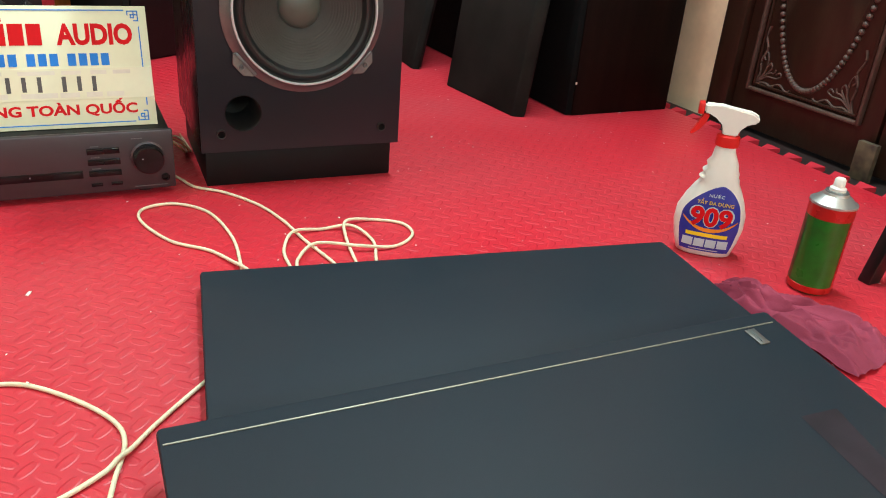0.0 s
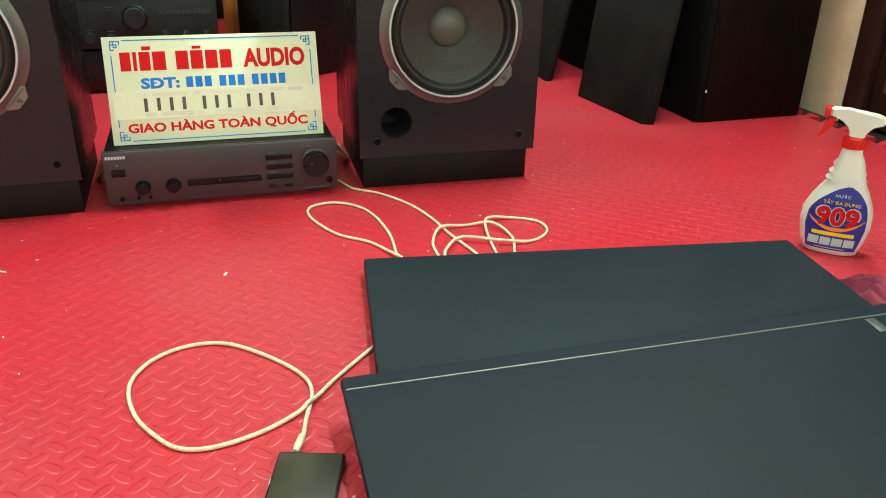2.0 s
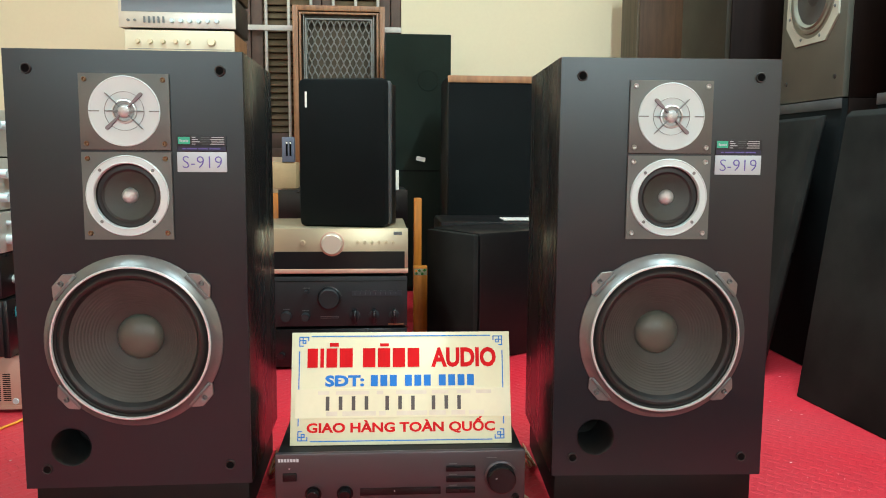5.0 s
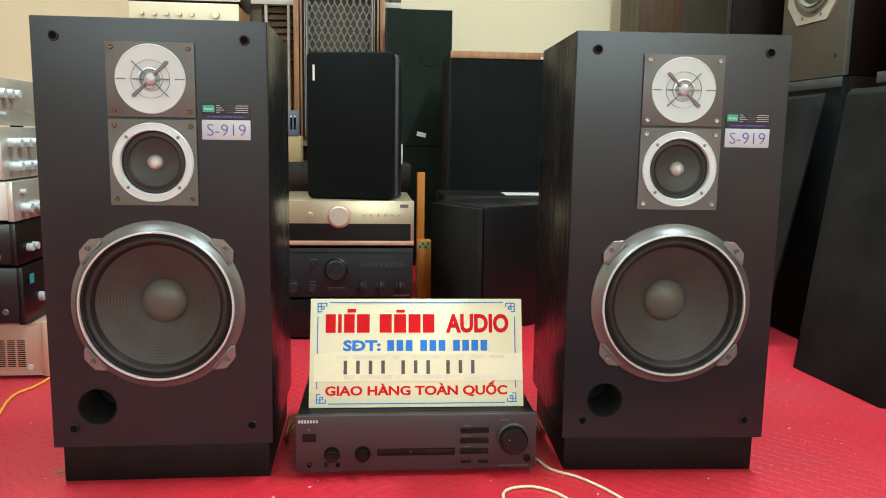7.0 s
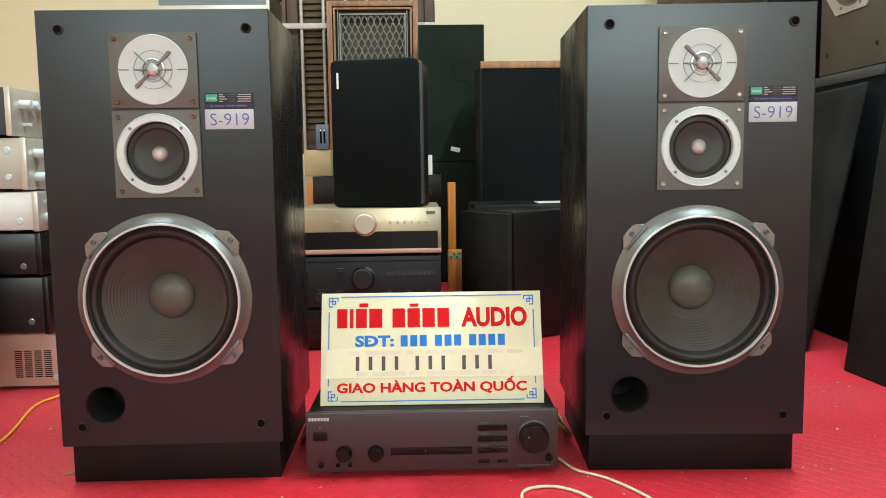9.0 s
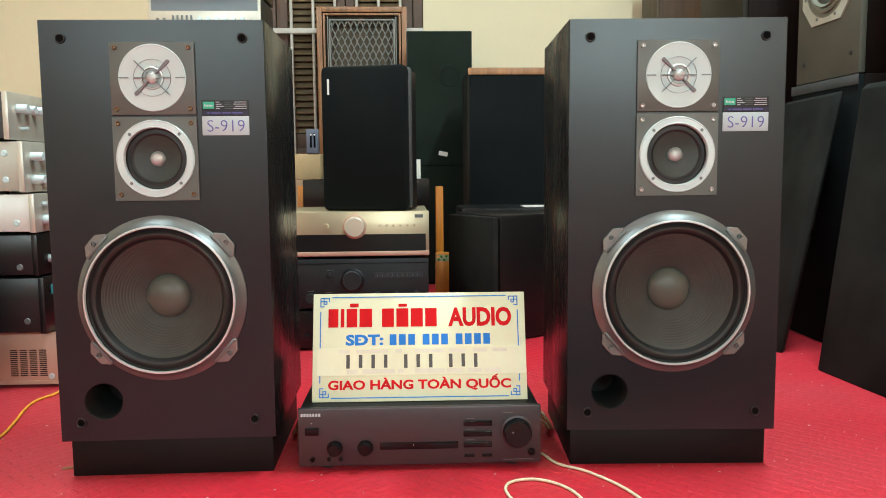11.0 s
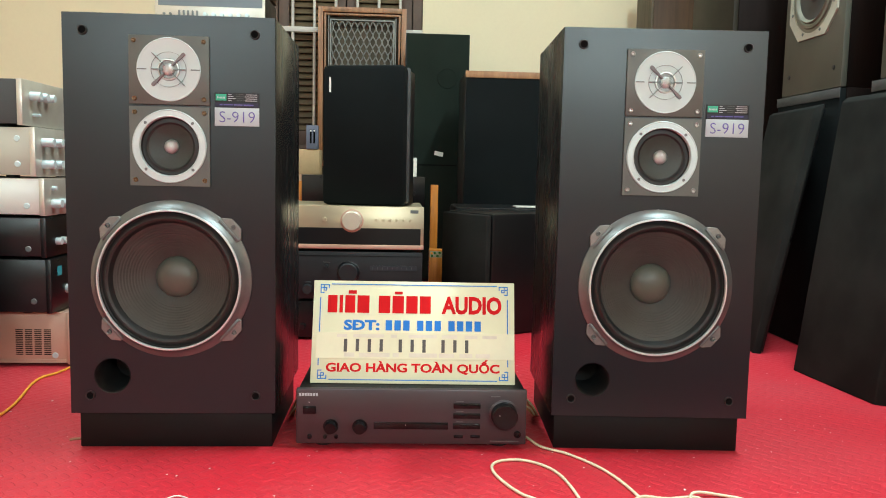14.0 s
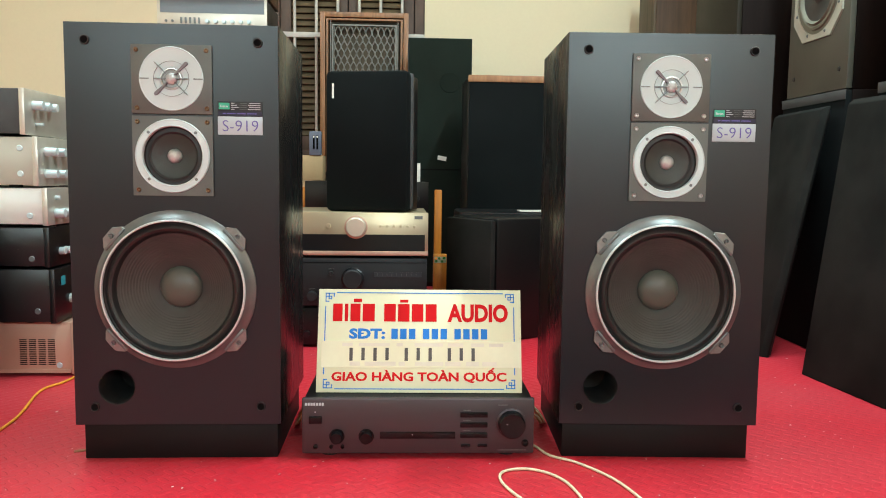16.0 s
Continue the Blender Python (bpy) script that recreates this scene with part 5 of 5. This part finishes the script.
def shelf_stack():
    y = 3.10
    st = thing("equipment_cabinet", pose(-0.77, y, 0), "dark wooden cabinet under three vintage receivers", "cabinet")
    part("body", boxes((-0.21, 0.02, 0, 0.20, 0.36, 0.945), bev=0.003), DARKWOOD, st)
    u, w, h = front_unit(-0.965, -0.572, y, 0.945, 1.083, 0.30, WALNUT, IVORY, "ivory-fronted vintage receiver in a walnut case", "vintage receivers")
    for k in range(5):
        part("knob", knob(0.0085, 0.014, pose(-0.150 + 0.045 * k, 0, h * 0.70) @ OUT), CHAMP, u)
        if k != 2:
            part("switch", boxes((-0.152 + 0.045 * k, -0.012, h * 0.22, -0.147 + 0.045 * k, 0, h * 0.36), bev=0.001), DARKMETAL, u)
    part("tuning_knob", knob(0.0145, 0.018, pose(0.115, 0, h * 0.70) @ OUT), CHAMP, u)
    part("seam", boxes((-w + 0.01, -0.001, h * 0.50, w - 0.01, 0.001, h * 0.515)), DARKMETAL, u)
    part("brand_bar", boxes((0.10, -0.001, h * 0.26, 0.15, 0.001, h * 0.33)), DARKMETAL, u)
    u, w, h = front_unit(-0.985, -0.566, y, 1.083, 1.208, 0.30, AMPTOP, SILVERAMP, "silver vintage tuner with blue-grey dial window", "vintage receivers")
    part("dial_window", boxes((-w + 0.012, -0.0012, h * 0.52, w - 0.010, 0.002, h * 0.95)), DIAL, u)
    for k in range(6):
        part("knob", knob(0.0080, 0.014, pose(-0.018 + 0.032 * k, 0, h * 0.27) @ OUT), SATIN, u)
    for k in range(5):
        part("button", boxes((-0.120 + 0.017 * k, -0.008, h * 0.20, -0.114 + 0.017 * k, 0, h * 0.38)), DARKMETAL, u)
    for k in range(2):
        part("jack", knob(0.005, 0.006, pose(-0.175 + 0.024 * k, 0, h * 0.27) @ OUT), DARKMETAL, u)
    u, w, h = front_unit(-1.003, -0.562, y - 0.03, 1.208, 1.325, 0.32, BROWNWOOD, SILVERAMP, "silver vintage receiver on top of a stack", "vintage receivers")
    part("seam", boxes((-w + 0.01, -0.001, h * 0.47, w - 0.006, 0.001, h * 0.50)), DARKMETAL, u)
    part("tuning_knob", knob(0.017, 0.018, pose(0.165, 0, h * 0.68) @ OUT), SATIN, u)
    for x in (-0.145, -0.100, 0.018, 0.066):
        part("knob", knob(0.0085, 0.014, pose(x, 0, h * 0.26) @ OUT), SATIN, u)
    for x in (0.115, 0.165):
        part("button", boxes((x - 0.009, -0.010, h * 0.22, x + 0.009, 0, h * 0.30), bev=0.001), SATIN, u)


shelf_stack()


def centre_stack():
    g = "amplifiers between the speakers"
    y = 2.37
    u, w, h = front_unit(-0.400, 0.040, y, 0.0, 0.122, 0.36, AMPTOP, BLACKPL, "black amplifier at the bottom of a stack", g)
    for k in range(6):
        part("knob", knob(0.010, 0.014, pose(-0.15 + 0.06 * k, 0, h * 0.35) @ OUT), BLACKPL, u)
    u, w, h = front_unit(-0.400, 0.040, y, 0.122, 0.277, 0.36, AMPTOP, PANELGREY, "black amplifier with a large round volume knob", g)
    part("volume_knob", knob(0.031, 0.022, pose(-0.009, 0, h * 0.59) @ OUT), PANELGREY, u)
    part("knob_ring", lathe([(0.0360, 0), (0.0360, 0.002), (0.0322, 0.003), (0.0315, 0)], 36, pose(-0.009, -0.0003, h * 0.59) @ OUT), BLACKPL, u)
    part("display", boxes((0.057, -0.001, h * 0.63, 0.204, 0.001, h * 0.73)), DISPLAYGREY, u)
    for k in range(9):
        part("display_mark", boxes((0.066 + 0.015 * k, -0.0014, h * 0.655, 0.0672 + 0.015 * k, -0.0011, h * 0.705)), DARKMETAL, u)
    for x, z, r in ((-0.185, 0.25, 0.0125), (-0.134, 0.25, 0.0155), (-0.0785, 0.24, 0.0125), (-0.075, 0.71, 0.0065), (-0.178, 0.69, 0.0060)):
        part("knob", knob(r, 0.020, pose(x, 0, h * z) @ OUT), PANELGREY, u)
        part("text_bar", boxes((x - 0.010, -0.001, h * z + r + 0.005, x + 0.010, 0.001, h * z + r + 0.0065)), DARKMETAL, u)
    for x in (0.066, 0.1225, 0.182):
        lv = part("lever_knob", boxes((x - 0.0055, -0.022, h * 0.245 - 0.0200, x + 0.0055, -0.003, h * 0.245 + 0.0200), bev=0.002), BLACKPL, u)
        part("knob_skirt", lathe([(0.0165, 0), (0.0165, 0.002), (0.0140, 0.0035), (0, 0.0035)], 28, pose(x, -0.0002, h * 0.245) @ OUT), PANELGREY, lv)
        part("pointer", boxes((x - 0.0008, -0.0226, h * 0.245 + 0.004, x + 0.0008, -0.0221, h * 0.245 + 0.018)), DARKMETAL, lv)
    for z in (0.205, 0.235):
        part("text_bar", boxes((-0.035, -0.001, h * z, 0.019, 0.001, h * z + 0.0014)), DARKMETAL, u)
    part("brand_bar", boxes((0.163, -0.001, h * 0.065, 0.210, 0.001, h * 0.095)), SCREW, u)
    part("panel_line", boxes((-w + 0.004, -0.0008, h * 0.915, w - 0.004, 0.0006, h * 0.925)), HOLE, u)
    u, w, h = front_unit(-0.402, 0.043, y + 0.01, 0.277, 0.419, 0.38, CHAMP, CHAMP, "champagne-gold amplifier with big round knob", g)
    part("dark_band", boxes((-w + 0.004, -0.0014, h * 0.16, w - 0.010, 0.001, h * 0.52)), BLACKPL, u)
    part("lower_lip", boxes((-w, -0.004, 0.010, w, -0.0002, 0.022), bev=0.001), ROSE, u)
    vk = part("volume_knob", knob(0.031, 0.026, pose(0.0, 0, h * 0.68) @ OUT, seg=40), PALEGOLD, u)
    part("knob_ring", lathe([(0.036, 0), (0.036, 0.003), (0.0315, 0.004), (0.031, 0)], 40, pose(0.0, -0.0003, h * 0.68) @ OUT), ROSE, vk)
    for k in range(6):
        part("button", knob(0.0048, 0.006, pose(0.075 + 0.021 * k, 0, h * 0.70) @ OUT, seg=14), CHAMP, u)
    part("button", knob(0.0075, 0.008, pose(-0.085, 0, h * 0.70) @ OUT, seg=16), CHAMP, u)
    part("brand_bar", boxes((0.180, -0.001, h * 0.86, 0.205, 0.001, h * 0.93)), DARKMETAL, u)
    # small speaker on the stack
    s = thing("bookshelf_speaker", pose(-0.152, 2.425, 0.419, 0, 0, -14), "black bookshelf speaker with cloth grille on the stack", "speaker")
    bm = bmesh.new()
    box(bm, -0.134, 0.0, 0.0, 0.134, 0.055, 0.437, bev=0.016)
    part("grille", bm, CLOTH, s)
    bb = prism([(-0.130, 0.056), (0.130, 0.056), (0.130, 0.15), (0.095, 0.27), (-0.095, 0.27), (-0.130, 0.15)], 0.004, 0.426)
    bmesh.ops.transform(bb, matrix=Matrix(((1, 0, 0, 0), (0, 0, 1, 0), (0, 1, 0, 0), (0, 0, 0, 1))), verts=bb.verts)
    part("cabinet", bb, AMPTOP, s)
    part("front_frame", boxes((-0.141, 0.034, -0.0 + 0.010, 0.141, 0.0545, 0.431), bev=0.007), GREY_EDGE, s)
    part("badge", boxes((-0.110, -0.0015, 0.352, -0.104, 0.0005, 0.398)), WHITEPL, s)
    # wooden rack behind
    r = thing("equipment_rack", pose(-0.17, 2.86, 0), "orange varnished wooden rack behind the stack", "rack")
    for x in (-0.275, 0.266):
        for yy in ((0.0, 0.34) if x < 0 else (0.0,)):
            part("post", boxes((x - 0.014, yy, 0, x + 0.014, yy + 0.03, 0.482), bev=0.003), ORANGEWOOD, r)
    for z, x1 in ((0.06, 0.20), (0.368, 0.19)):
        part("shelf", boxes((-0.2605, 0.002, z, x1, 0.37, z + 0.018), bev=0.002), ORANGEWOOD, r)
    u, w, h = front_unit(-0.395, 0.060, 2.875, 0.386, 0.510, 0.32, AMPTOP, BLACKPL, "black receiver on a wooden rack", "")
    for k in range(4):
        part("knob", knob(0.010, 0.012, pose(0.05 + 0.045 * k, 0, h * 0.5) @ OUT), BLACKPL, u)
    wb = thing("wooden_block", pose(0.098, 2.74, 0), "upright orange wooden block with a floral sticker beside the rack", "block")
    part("body", boxes((-0.022, 0.0, 0, 0.027, 0.05, 0.252), bev=0.003), ORANGEWOOD, wb)
    stk = part("sticker", boxes((-0.020, -0.0008, 0.224, 0.024, -0.0002, 0.246)), LEAFPRINT, wb, "white floral sticker")
    for x, z, q in ((-0.012, 0.230, CANGREEN), (-0.002, 0.240, CANGREEN), (0.008, 0.229, CANGREEN), (0.016, 0.241, CANGREEN), (-0.013, 0.239, ORANGEINK)):
        part("leaf_print", lathe([(0.0048, 0), (0.003, 0.0004), (0, 0.0004)], 7, pose(x, -0.0009, z) @ OUT), q, stk)
    single("white_card", boxes((0, 0, 0, 0.016, 0.002, 0.070)), WHITEPL, "narrow white card behind the small speaker", "card", m=pose(0.014, 2.90, 0.5165) @ pose(0, 0, -0.006))
    cb = thing("cable_box", pose(-0.388, 2.95, 0.6055), "small blue-grey box with two black slots on a receiver", "box")
    part("case", boxes((0, 0, 0, 0.045, 0.03, 0.09), bev=0.003), SLOTBOX, cb)
    single("cardboard_box", boxes((-0.045, 0.004, 0, 0.050, 0.12, 0.0945), bev=0.002), CARDBOARD, "small tan cardboard box on a receiver", "box", m=pose(-0.388, 2.95, 0.5105))
    for x in (0.014, 0.027):
        part("slot", boxes((x, -0.0008, 0.022, x + 0.007, 0.0006, 0.074)), HOLE, cb)
        part("slot_pin", boxes((x + 0.001, -0.0014, 0.066, x + 0.006, -0.0009, 0.072)), WHITEPL, cb)


centre_stack()


# ---- speakers at the back ----
def lattice_speaker():
    y, x0, x1, top = 4.10, -0.463, -0.008, 1.367
    s = thing("vintage_speaker", pose((x0 + x1) / 2, y, 0), "walnut vintage speaker with grey metal lattice grille", "speaker")
    w = (x1 - x0) / 2
    z0 = 0.55
    part("stand", boxes((-w + 0.02, 0.02, 0, w - 0.02, 0.30, z0), bev=0.003), DARKWOOD, s)
    part("cabinet", boxes((-w, 0, z0, -w + 0.026, 0.30, top), (w - 0.026, 0, z0, w, 0.30, top), (-w + 0.026, 0, top - 0.026, w - 0.026, 0.30, top), (-w + 0.026, 0, z0, w - 0.026, 0.30, z0 + 0.026), bev=0.002), WALNUT, s)
    part("inner_frame", boxes((-w + 0.031, 0.006, z0 + 0.03, -w + 0.041, 0.05, top - 0.031), (w - 0.041, 0.006, z0 + 0.03, w - 0.031, 0.05, top - 0.031), (-w + 0.041, 0.006, top - 0.041, w - 0.041, 0.05, top - 0.031), bev=0.001), WALNUT, s)
    part("backing", boxes((-w + 0.026, 0.055, z0 + 0.026, w - 0.026, 0.07, top - 0.026)), TAUPE, s)
    gw, g0, g1 = w - 0.068, z0 + 0.05, top - 0.068
    lat = bmesh.new()
    step = 0.0158
    rows = int((g1 - g0) / (step * 4.2))
    for i in range(int(2 * gw / step) + 1):
        pts = []
        for k in range(rows * 2 + 1):
            zz = g0 + (g1 - g0) * k / (rows * 2)
            pts.append(Vector((max(-gw, min(gw, -gw + step * i + step * 0.5 * (1 if (k + i) % 2 else -1))), 0.012, zz)))
        tube(smooth_line(pts, 3), 0.0038, 6, bm=lat)
    part("lattice", lat, LATTICE, s, "grey metal lattice")
    part("lattice_frame", boxes((-gw - 0.007, 0.004, g0, -gw, 0.03, g1), (gw, 0.004, g0, gw + 0.007, 0.03, g1), (-gw - 0.007, 0.004, g1, gw + 0.007, 0.03, g1 + 0.007)), LATTICE, s)
    for x in (-w + 0.055, w - 0.055):
        part("rod", boxes((x - 0.002, 0.002, g0, x + 0.002, 0.006, top - 0.044)), LATTICE, s)


lattice_speaker()


def tall_speaker(name, x0, x1, y0, y1, top, front, side, label, dome=None, rim=None, z0=0.0):
    s = thing(name, pose((x0 + x1) / 2, y0, z0), label, "speaker")
    w = (x1 - x0) / 2
    part("cabinet", boxes((-w, 0.02, 0, w, y1 - y0, top - z0), bev=0.003), side, s)
    part("grille", boxes((-w + 0.004, 0.0, 0.02, w - 0.004, 0.0195, top - z0 - (0.004 if rim is None else 0.028)), bev=0.003), front, s)
    if rim is not None:
        part("top_rim", boxes((-w - 0.002, -0.004, top - z0 - 0.026, w + 0.002, 0.0, top - z0 + 0.001), bev=0.001), rim, s)
    if dome:
        dx, dz, dr = dome
        part("driver_bulge", lathe([(dr, 0), (dr * 0.97, 0.003), (dr * 0.8, 0.0015), (dr * 0.6, 0.003), (0, 0.0035)], 40, pose(dx, 0.0005, dz) @ OUT), front, s)
    return s


gs = tall_speaker("tower_speaker", -0.012, 0.290, 3.70, 4.02, 1.180, CLOTH_GREEN, AMPTOP, "tall dark green cloth-fronted tower speaker", (0.046, 0.972, 0.048))
part("price_tag", boxes((-0.021, -0.0025, -0.010, 0.021, -0.0005, 0.010)), WHITEPL, gs, m=pose(0.013, -0.0005, 0.617, 0, 12, 0))
part("grille_joint", boxes((-0.148, -0.0008, 0.560, 0.148, 0.0006, 0.566)), HOLE, gs)
bs2 = tall_speaker("tower_speaker", 0.232, 0.640, 3.20, 3.55, 0.945, CLOTH, AMPTOP, "black cloth-fronted speaker with brown wooden top edge", rim=WALNUT)
part("brand_bar", boxes((0.155, -0.0055, 0.921, 0.195, -0.0042, 0.930)), WHITE_CARD, bs2)


def corner_speaker():
    """A black box speaker turned to the left, with another one lying behind it."""
    s = thing("box_speaker", pose(0.243, 2.40, 0, 0, 0, 32), "black box speaker with cloth front turned aside", "speaker")
    part("cabinet", boxes((0.022, 0.0, 0, 0.30, 0.25, 0.402), bev=0.012), AMPTOP, s)
    part("grille", boxes((0.0, 0.004, 0.006, 0.0216, 0.246, 0.396), bev=0.006), CLOTH_GREY, s)
    q = thing("box_speaker", pose(0.17, 2.80, 0), "black speaker box lying behind another one", "speaker")
    part("cabinet", boxes((0, 0, 0, 0.42, 0.30, 0.405), bev=0.012), AMPTOP, q)
    single("paper_sheet", boxes((0, 0, 0, 0.16, 0.10, 0.003)), WHITEPL, "white paper sheet on top of a speaker", "paper", m=pose(0.40, 2.83, 0.4052))


corner_speaker()


# ---- right side: stacked speakers facing left, with grilles leaning on them ----
def side_speaker(y0, y1, x0, x1, z0, z1, front, label, kind):
    """A speaker whose front faces -x."""
    s = thing("stacked_speaker", pose(x0, (y0 + y1) / 2, z0), label, "speaker", "stacked speakers")
    w, h = (y1 - y0) / 2, z1 - z0
    part("cabinet", boxes((0.019, -w, 0, x1 - x0, w, h), bev=0.003), DARKWOOD, s)
    part("baffle", boxes((0.0, -w + 0.002, 0.002, 0.0186, w - 0.002, h - 0.002), bev=0.002), front, s)
    if not kind and y0 < 2:
        part("paint_chip", boxes((0.017, -w - 0.0008, 0.083, 0.022, -w - 0.0001, 0.090)), WHITEPL, s, "chip of white paint")
    if not kind:
        part("top_trim", boxes((-0.003, -w, h - 0.030, -0.0003, w, h - 0.001), bev=0.0008), GREY_EDGE, s)
    if kind == "octagon":
        c = pose(0, 0, 0.310) @ OUT_MX
        oc = [(0.140, -0.076), (0.140, 0.076), (0.080, 0.140), (-0.080, 0.140), (-0.140, 0.076), (-0.140, -0.076), (-0.080, -0.140), (0.080, -0.140)]
        fr = holed_plate(oc, [(0, 0, 0.124)], 0.006)
        bmesh.ops.transform(fr, matrix=pose(-0.006, 0, 0.310, 0, 0, -90), verts=fr.verts)
        wf = part("woofer", fr, DULLCREAM, s, "octagonal pale woofer frame", smooth=0)
        part("gasket", lathe([(0.1245, 0.003), (0.121, 0.0035), (0.112, 0.0040), (0.110, 0.0090), (0.102, 0.0100), (0.096, 0.005)], 56, c), OLIVE, wf)
        part("surround", lathe([(0.097, 0.006), (0.092, 0.012), (0.084, 0.004)], 56, c), OLIVE, wf)
        for k in range(8):
            a = radians(22.5 + 45 * k)
            part("screw", lathe([(0, 0.0025), (0.004, 0.002), (0.0055, 0)], 10, pose(-0.006, 0.132 * math.cos(a), 0.310 + 0.132 * math.sin(a)) @ OUT_MX), DARKMETAL, wf)
        part("cone", lathe([(0.085, 0.004), (0.034, 0.0015), (0.030, 0.003), (0.02, 0.012), (0, 0.016)], 56, c), CONE, wf)
        part("tweeter", lathe([(0.036, 0), (0.036, 0.004), (0.030, 0.005), (0.026, 0.001), (0.012, 0.0015), (0, 0.006)], 32, pose(0, 0.100, 0.520) @ OUT_MX), RUBBER, s)
        ct = pose(0, -0.03, 0.575) @ OUT_MX
        part("midrange", lathe([(0.075, 0), (0.075, 0.006), (0.066, 0.008), (0.058, 0.003), (0.02, 0.001), (0, 0.006)], 40, ct), DULLCREAM, s)
    elif kind == "round":
        c = pose(0, -0.01, 0.345) @ OUT_MX
        wf = part("woofer", lathe([(0.170, 0), (0.170, 0.008), (0.160, 0.010), (0.150, 0.008), (0.148, 0.004)], 56, c), DULLCREAM, s)
        part("surround", lathe([(0.149, 0.004), (0.140, 0.010), (0.128, 0.003)], 56, c), RUBBER, wf)
        part("cone", lathe([(0.129, 0.003), (0.09, 0.001), (0.045, 0.0008), (0.042, 0.003), (0.025, 0.010), (0, 0.013)], 56, c), CONE, wf)
        for a in (45, 135, 225, 315):
            tb = prism([(-0.022, 0), (-0.012, 0.030), (0.012, 0.030), (0.022, 0)], -0.006, -0.0002)
            part("lug", tb, DULLCREAM, wf, m=pose(0, -0.01, 0.345, 0, 0, -90) @ pose(0, 0, 0, 0, a, 0) @ pose(0, 0, 0.164))
    if kind:
        for y in (-w + 0.045, w - 0.045):
            part("screw", lathe([(0, 0.003), (0.006, 0.003), (0.008, 0)], 12, pose(0, y, 0.062) @ OUT_MX), BLACKPL, s)
    return s


XR = 1.245
side_speaker(1.672, 2.040, XR, 1.585, 0.0, 0.80, CLOTH, "dark rosewood speaker with black cloth front on the mat", "")
side_speaker(2.195, 2.575, XR, 1.600, 0.0, 0.80, CLOTH, "dark rosewood speaker with black cloth front on the mat", "")
side_speaker(1.640, 2.010, XR, 1.585, 0.80, 1.56, GREYBAFFLE, "rosewood speaker with bare grey baffle and round woofer, stacked", "round")
side_speaker(2.196, 2.552, XR, 1.600, 0.80, 1.56, GREYBAFFLE, "rosewood speaker with bare grey baffle and octagonal woofer, stacked", "octagon")
t2 = thing("tall_cabinet", pose(1.165, 2.787, 0), "tall dark wooden speaker cabinet by the wall", "speaker")
part("cabinet", boxes((0.0185, 0, 0, 0.48, 0.408, 1.50), bev=0.003), DARKWOOD, t2)
part("front_face", boxes((0.0, 0.002, 0.0, 0.018, 0.406, 1.498), bev=0.002), GREYBROWN, t2)
t3 = thing("tall_cabinet", pose(1.23, 3.95, 0), "tall brown wooden speaker cabinet against the wall", "speaker")
part("front_rim", boxes((0.030, -0.004, 1.566, 0.385, -0.0005, 1.580), bev=0.001), DARKWOOD, t3)
part("cabinet", boxes((0.0125, 0, 0, 0.40, 0.25, 1.587), bev=0.003), BROWNWOOD, t3)
part("side_face", boxes((0.0, 0.0, 0.0, 0.012, 0.25, 1.587), bev=0.002), TAUPE, t3)


def leaning_grille(xb, yb, w, turn, run, top, thick, cut, label):
    """A cloth panel with sloping edges that stands on the mat and leans towards +x."""
    ang = math.degrees(math.atan2(run, top))
    ln = math.hypot(run, top) + cut
    g = thing("leaning_grille", pose(xb, yb, 0.0, 0, 0, turn) @ pose(0, 0, 0, 0, ang, 0), label, "speaker grille", "leaning grilles")
    bm = bmesh.new()
    rings = []
    for x, dy, z0, z1 in ((0.0, cut * 0.8, 0.002, ln - cut), (0.004, cut * 0.6, 0.0, ln - cut * 0.8), (thick * 0.7, 0.0, 0.0, ln), (thick, 0.002, 0.001, ln - 0.002)):
        rings.append([bm.verts.new((x, y, z)) for y, z in ((-w + dy, z0), (w - dy, z0), (w - dy, z1), (-w + dy, z1))])
    for a, b in zip(rings, rings[1:]):
        for k in range(4):
            bm.faces.new((a[k], a[(k + 1) % 4], b[(k + 1) % 4], b[k]))
    bm.faces.new(rings[0])
    bm.faces.new(rings[-1][::-1])
    bmesh.ops.bevel(bm, geom=list(bm.edges), offset=0.003, segments=2, affect="EDGES", profile=0.5)
    part("cloth_panel", bm, CLOTH_GREY, g)
    part("back_board", boxes((thick, -w + 0.012, 0.010, thick + 0.008, w - 0.012, ln - 0.012), bev=0.001), BLACKPL, g)
    return g


leaning_grille(1.080, 1.862, 0.178, 5.0, 0.092, 0.738, 0.034, 0.020, "black cloth grille leaning against a stacked speaker")
leaning_grille(1.060, 2.408, 0.184, -4.5, 0.142, 0.742, 0.024, 0.014, "black cloth grille leaning against a stacked speaker")
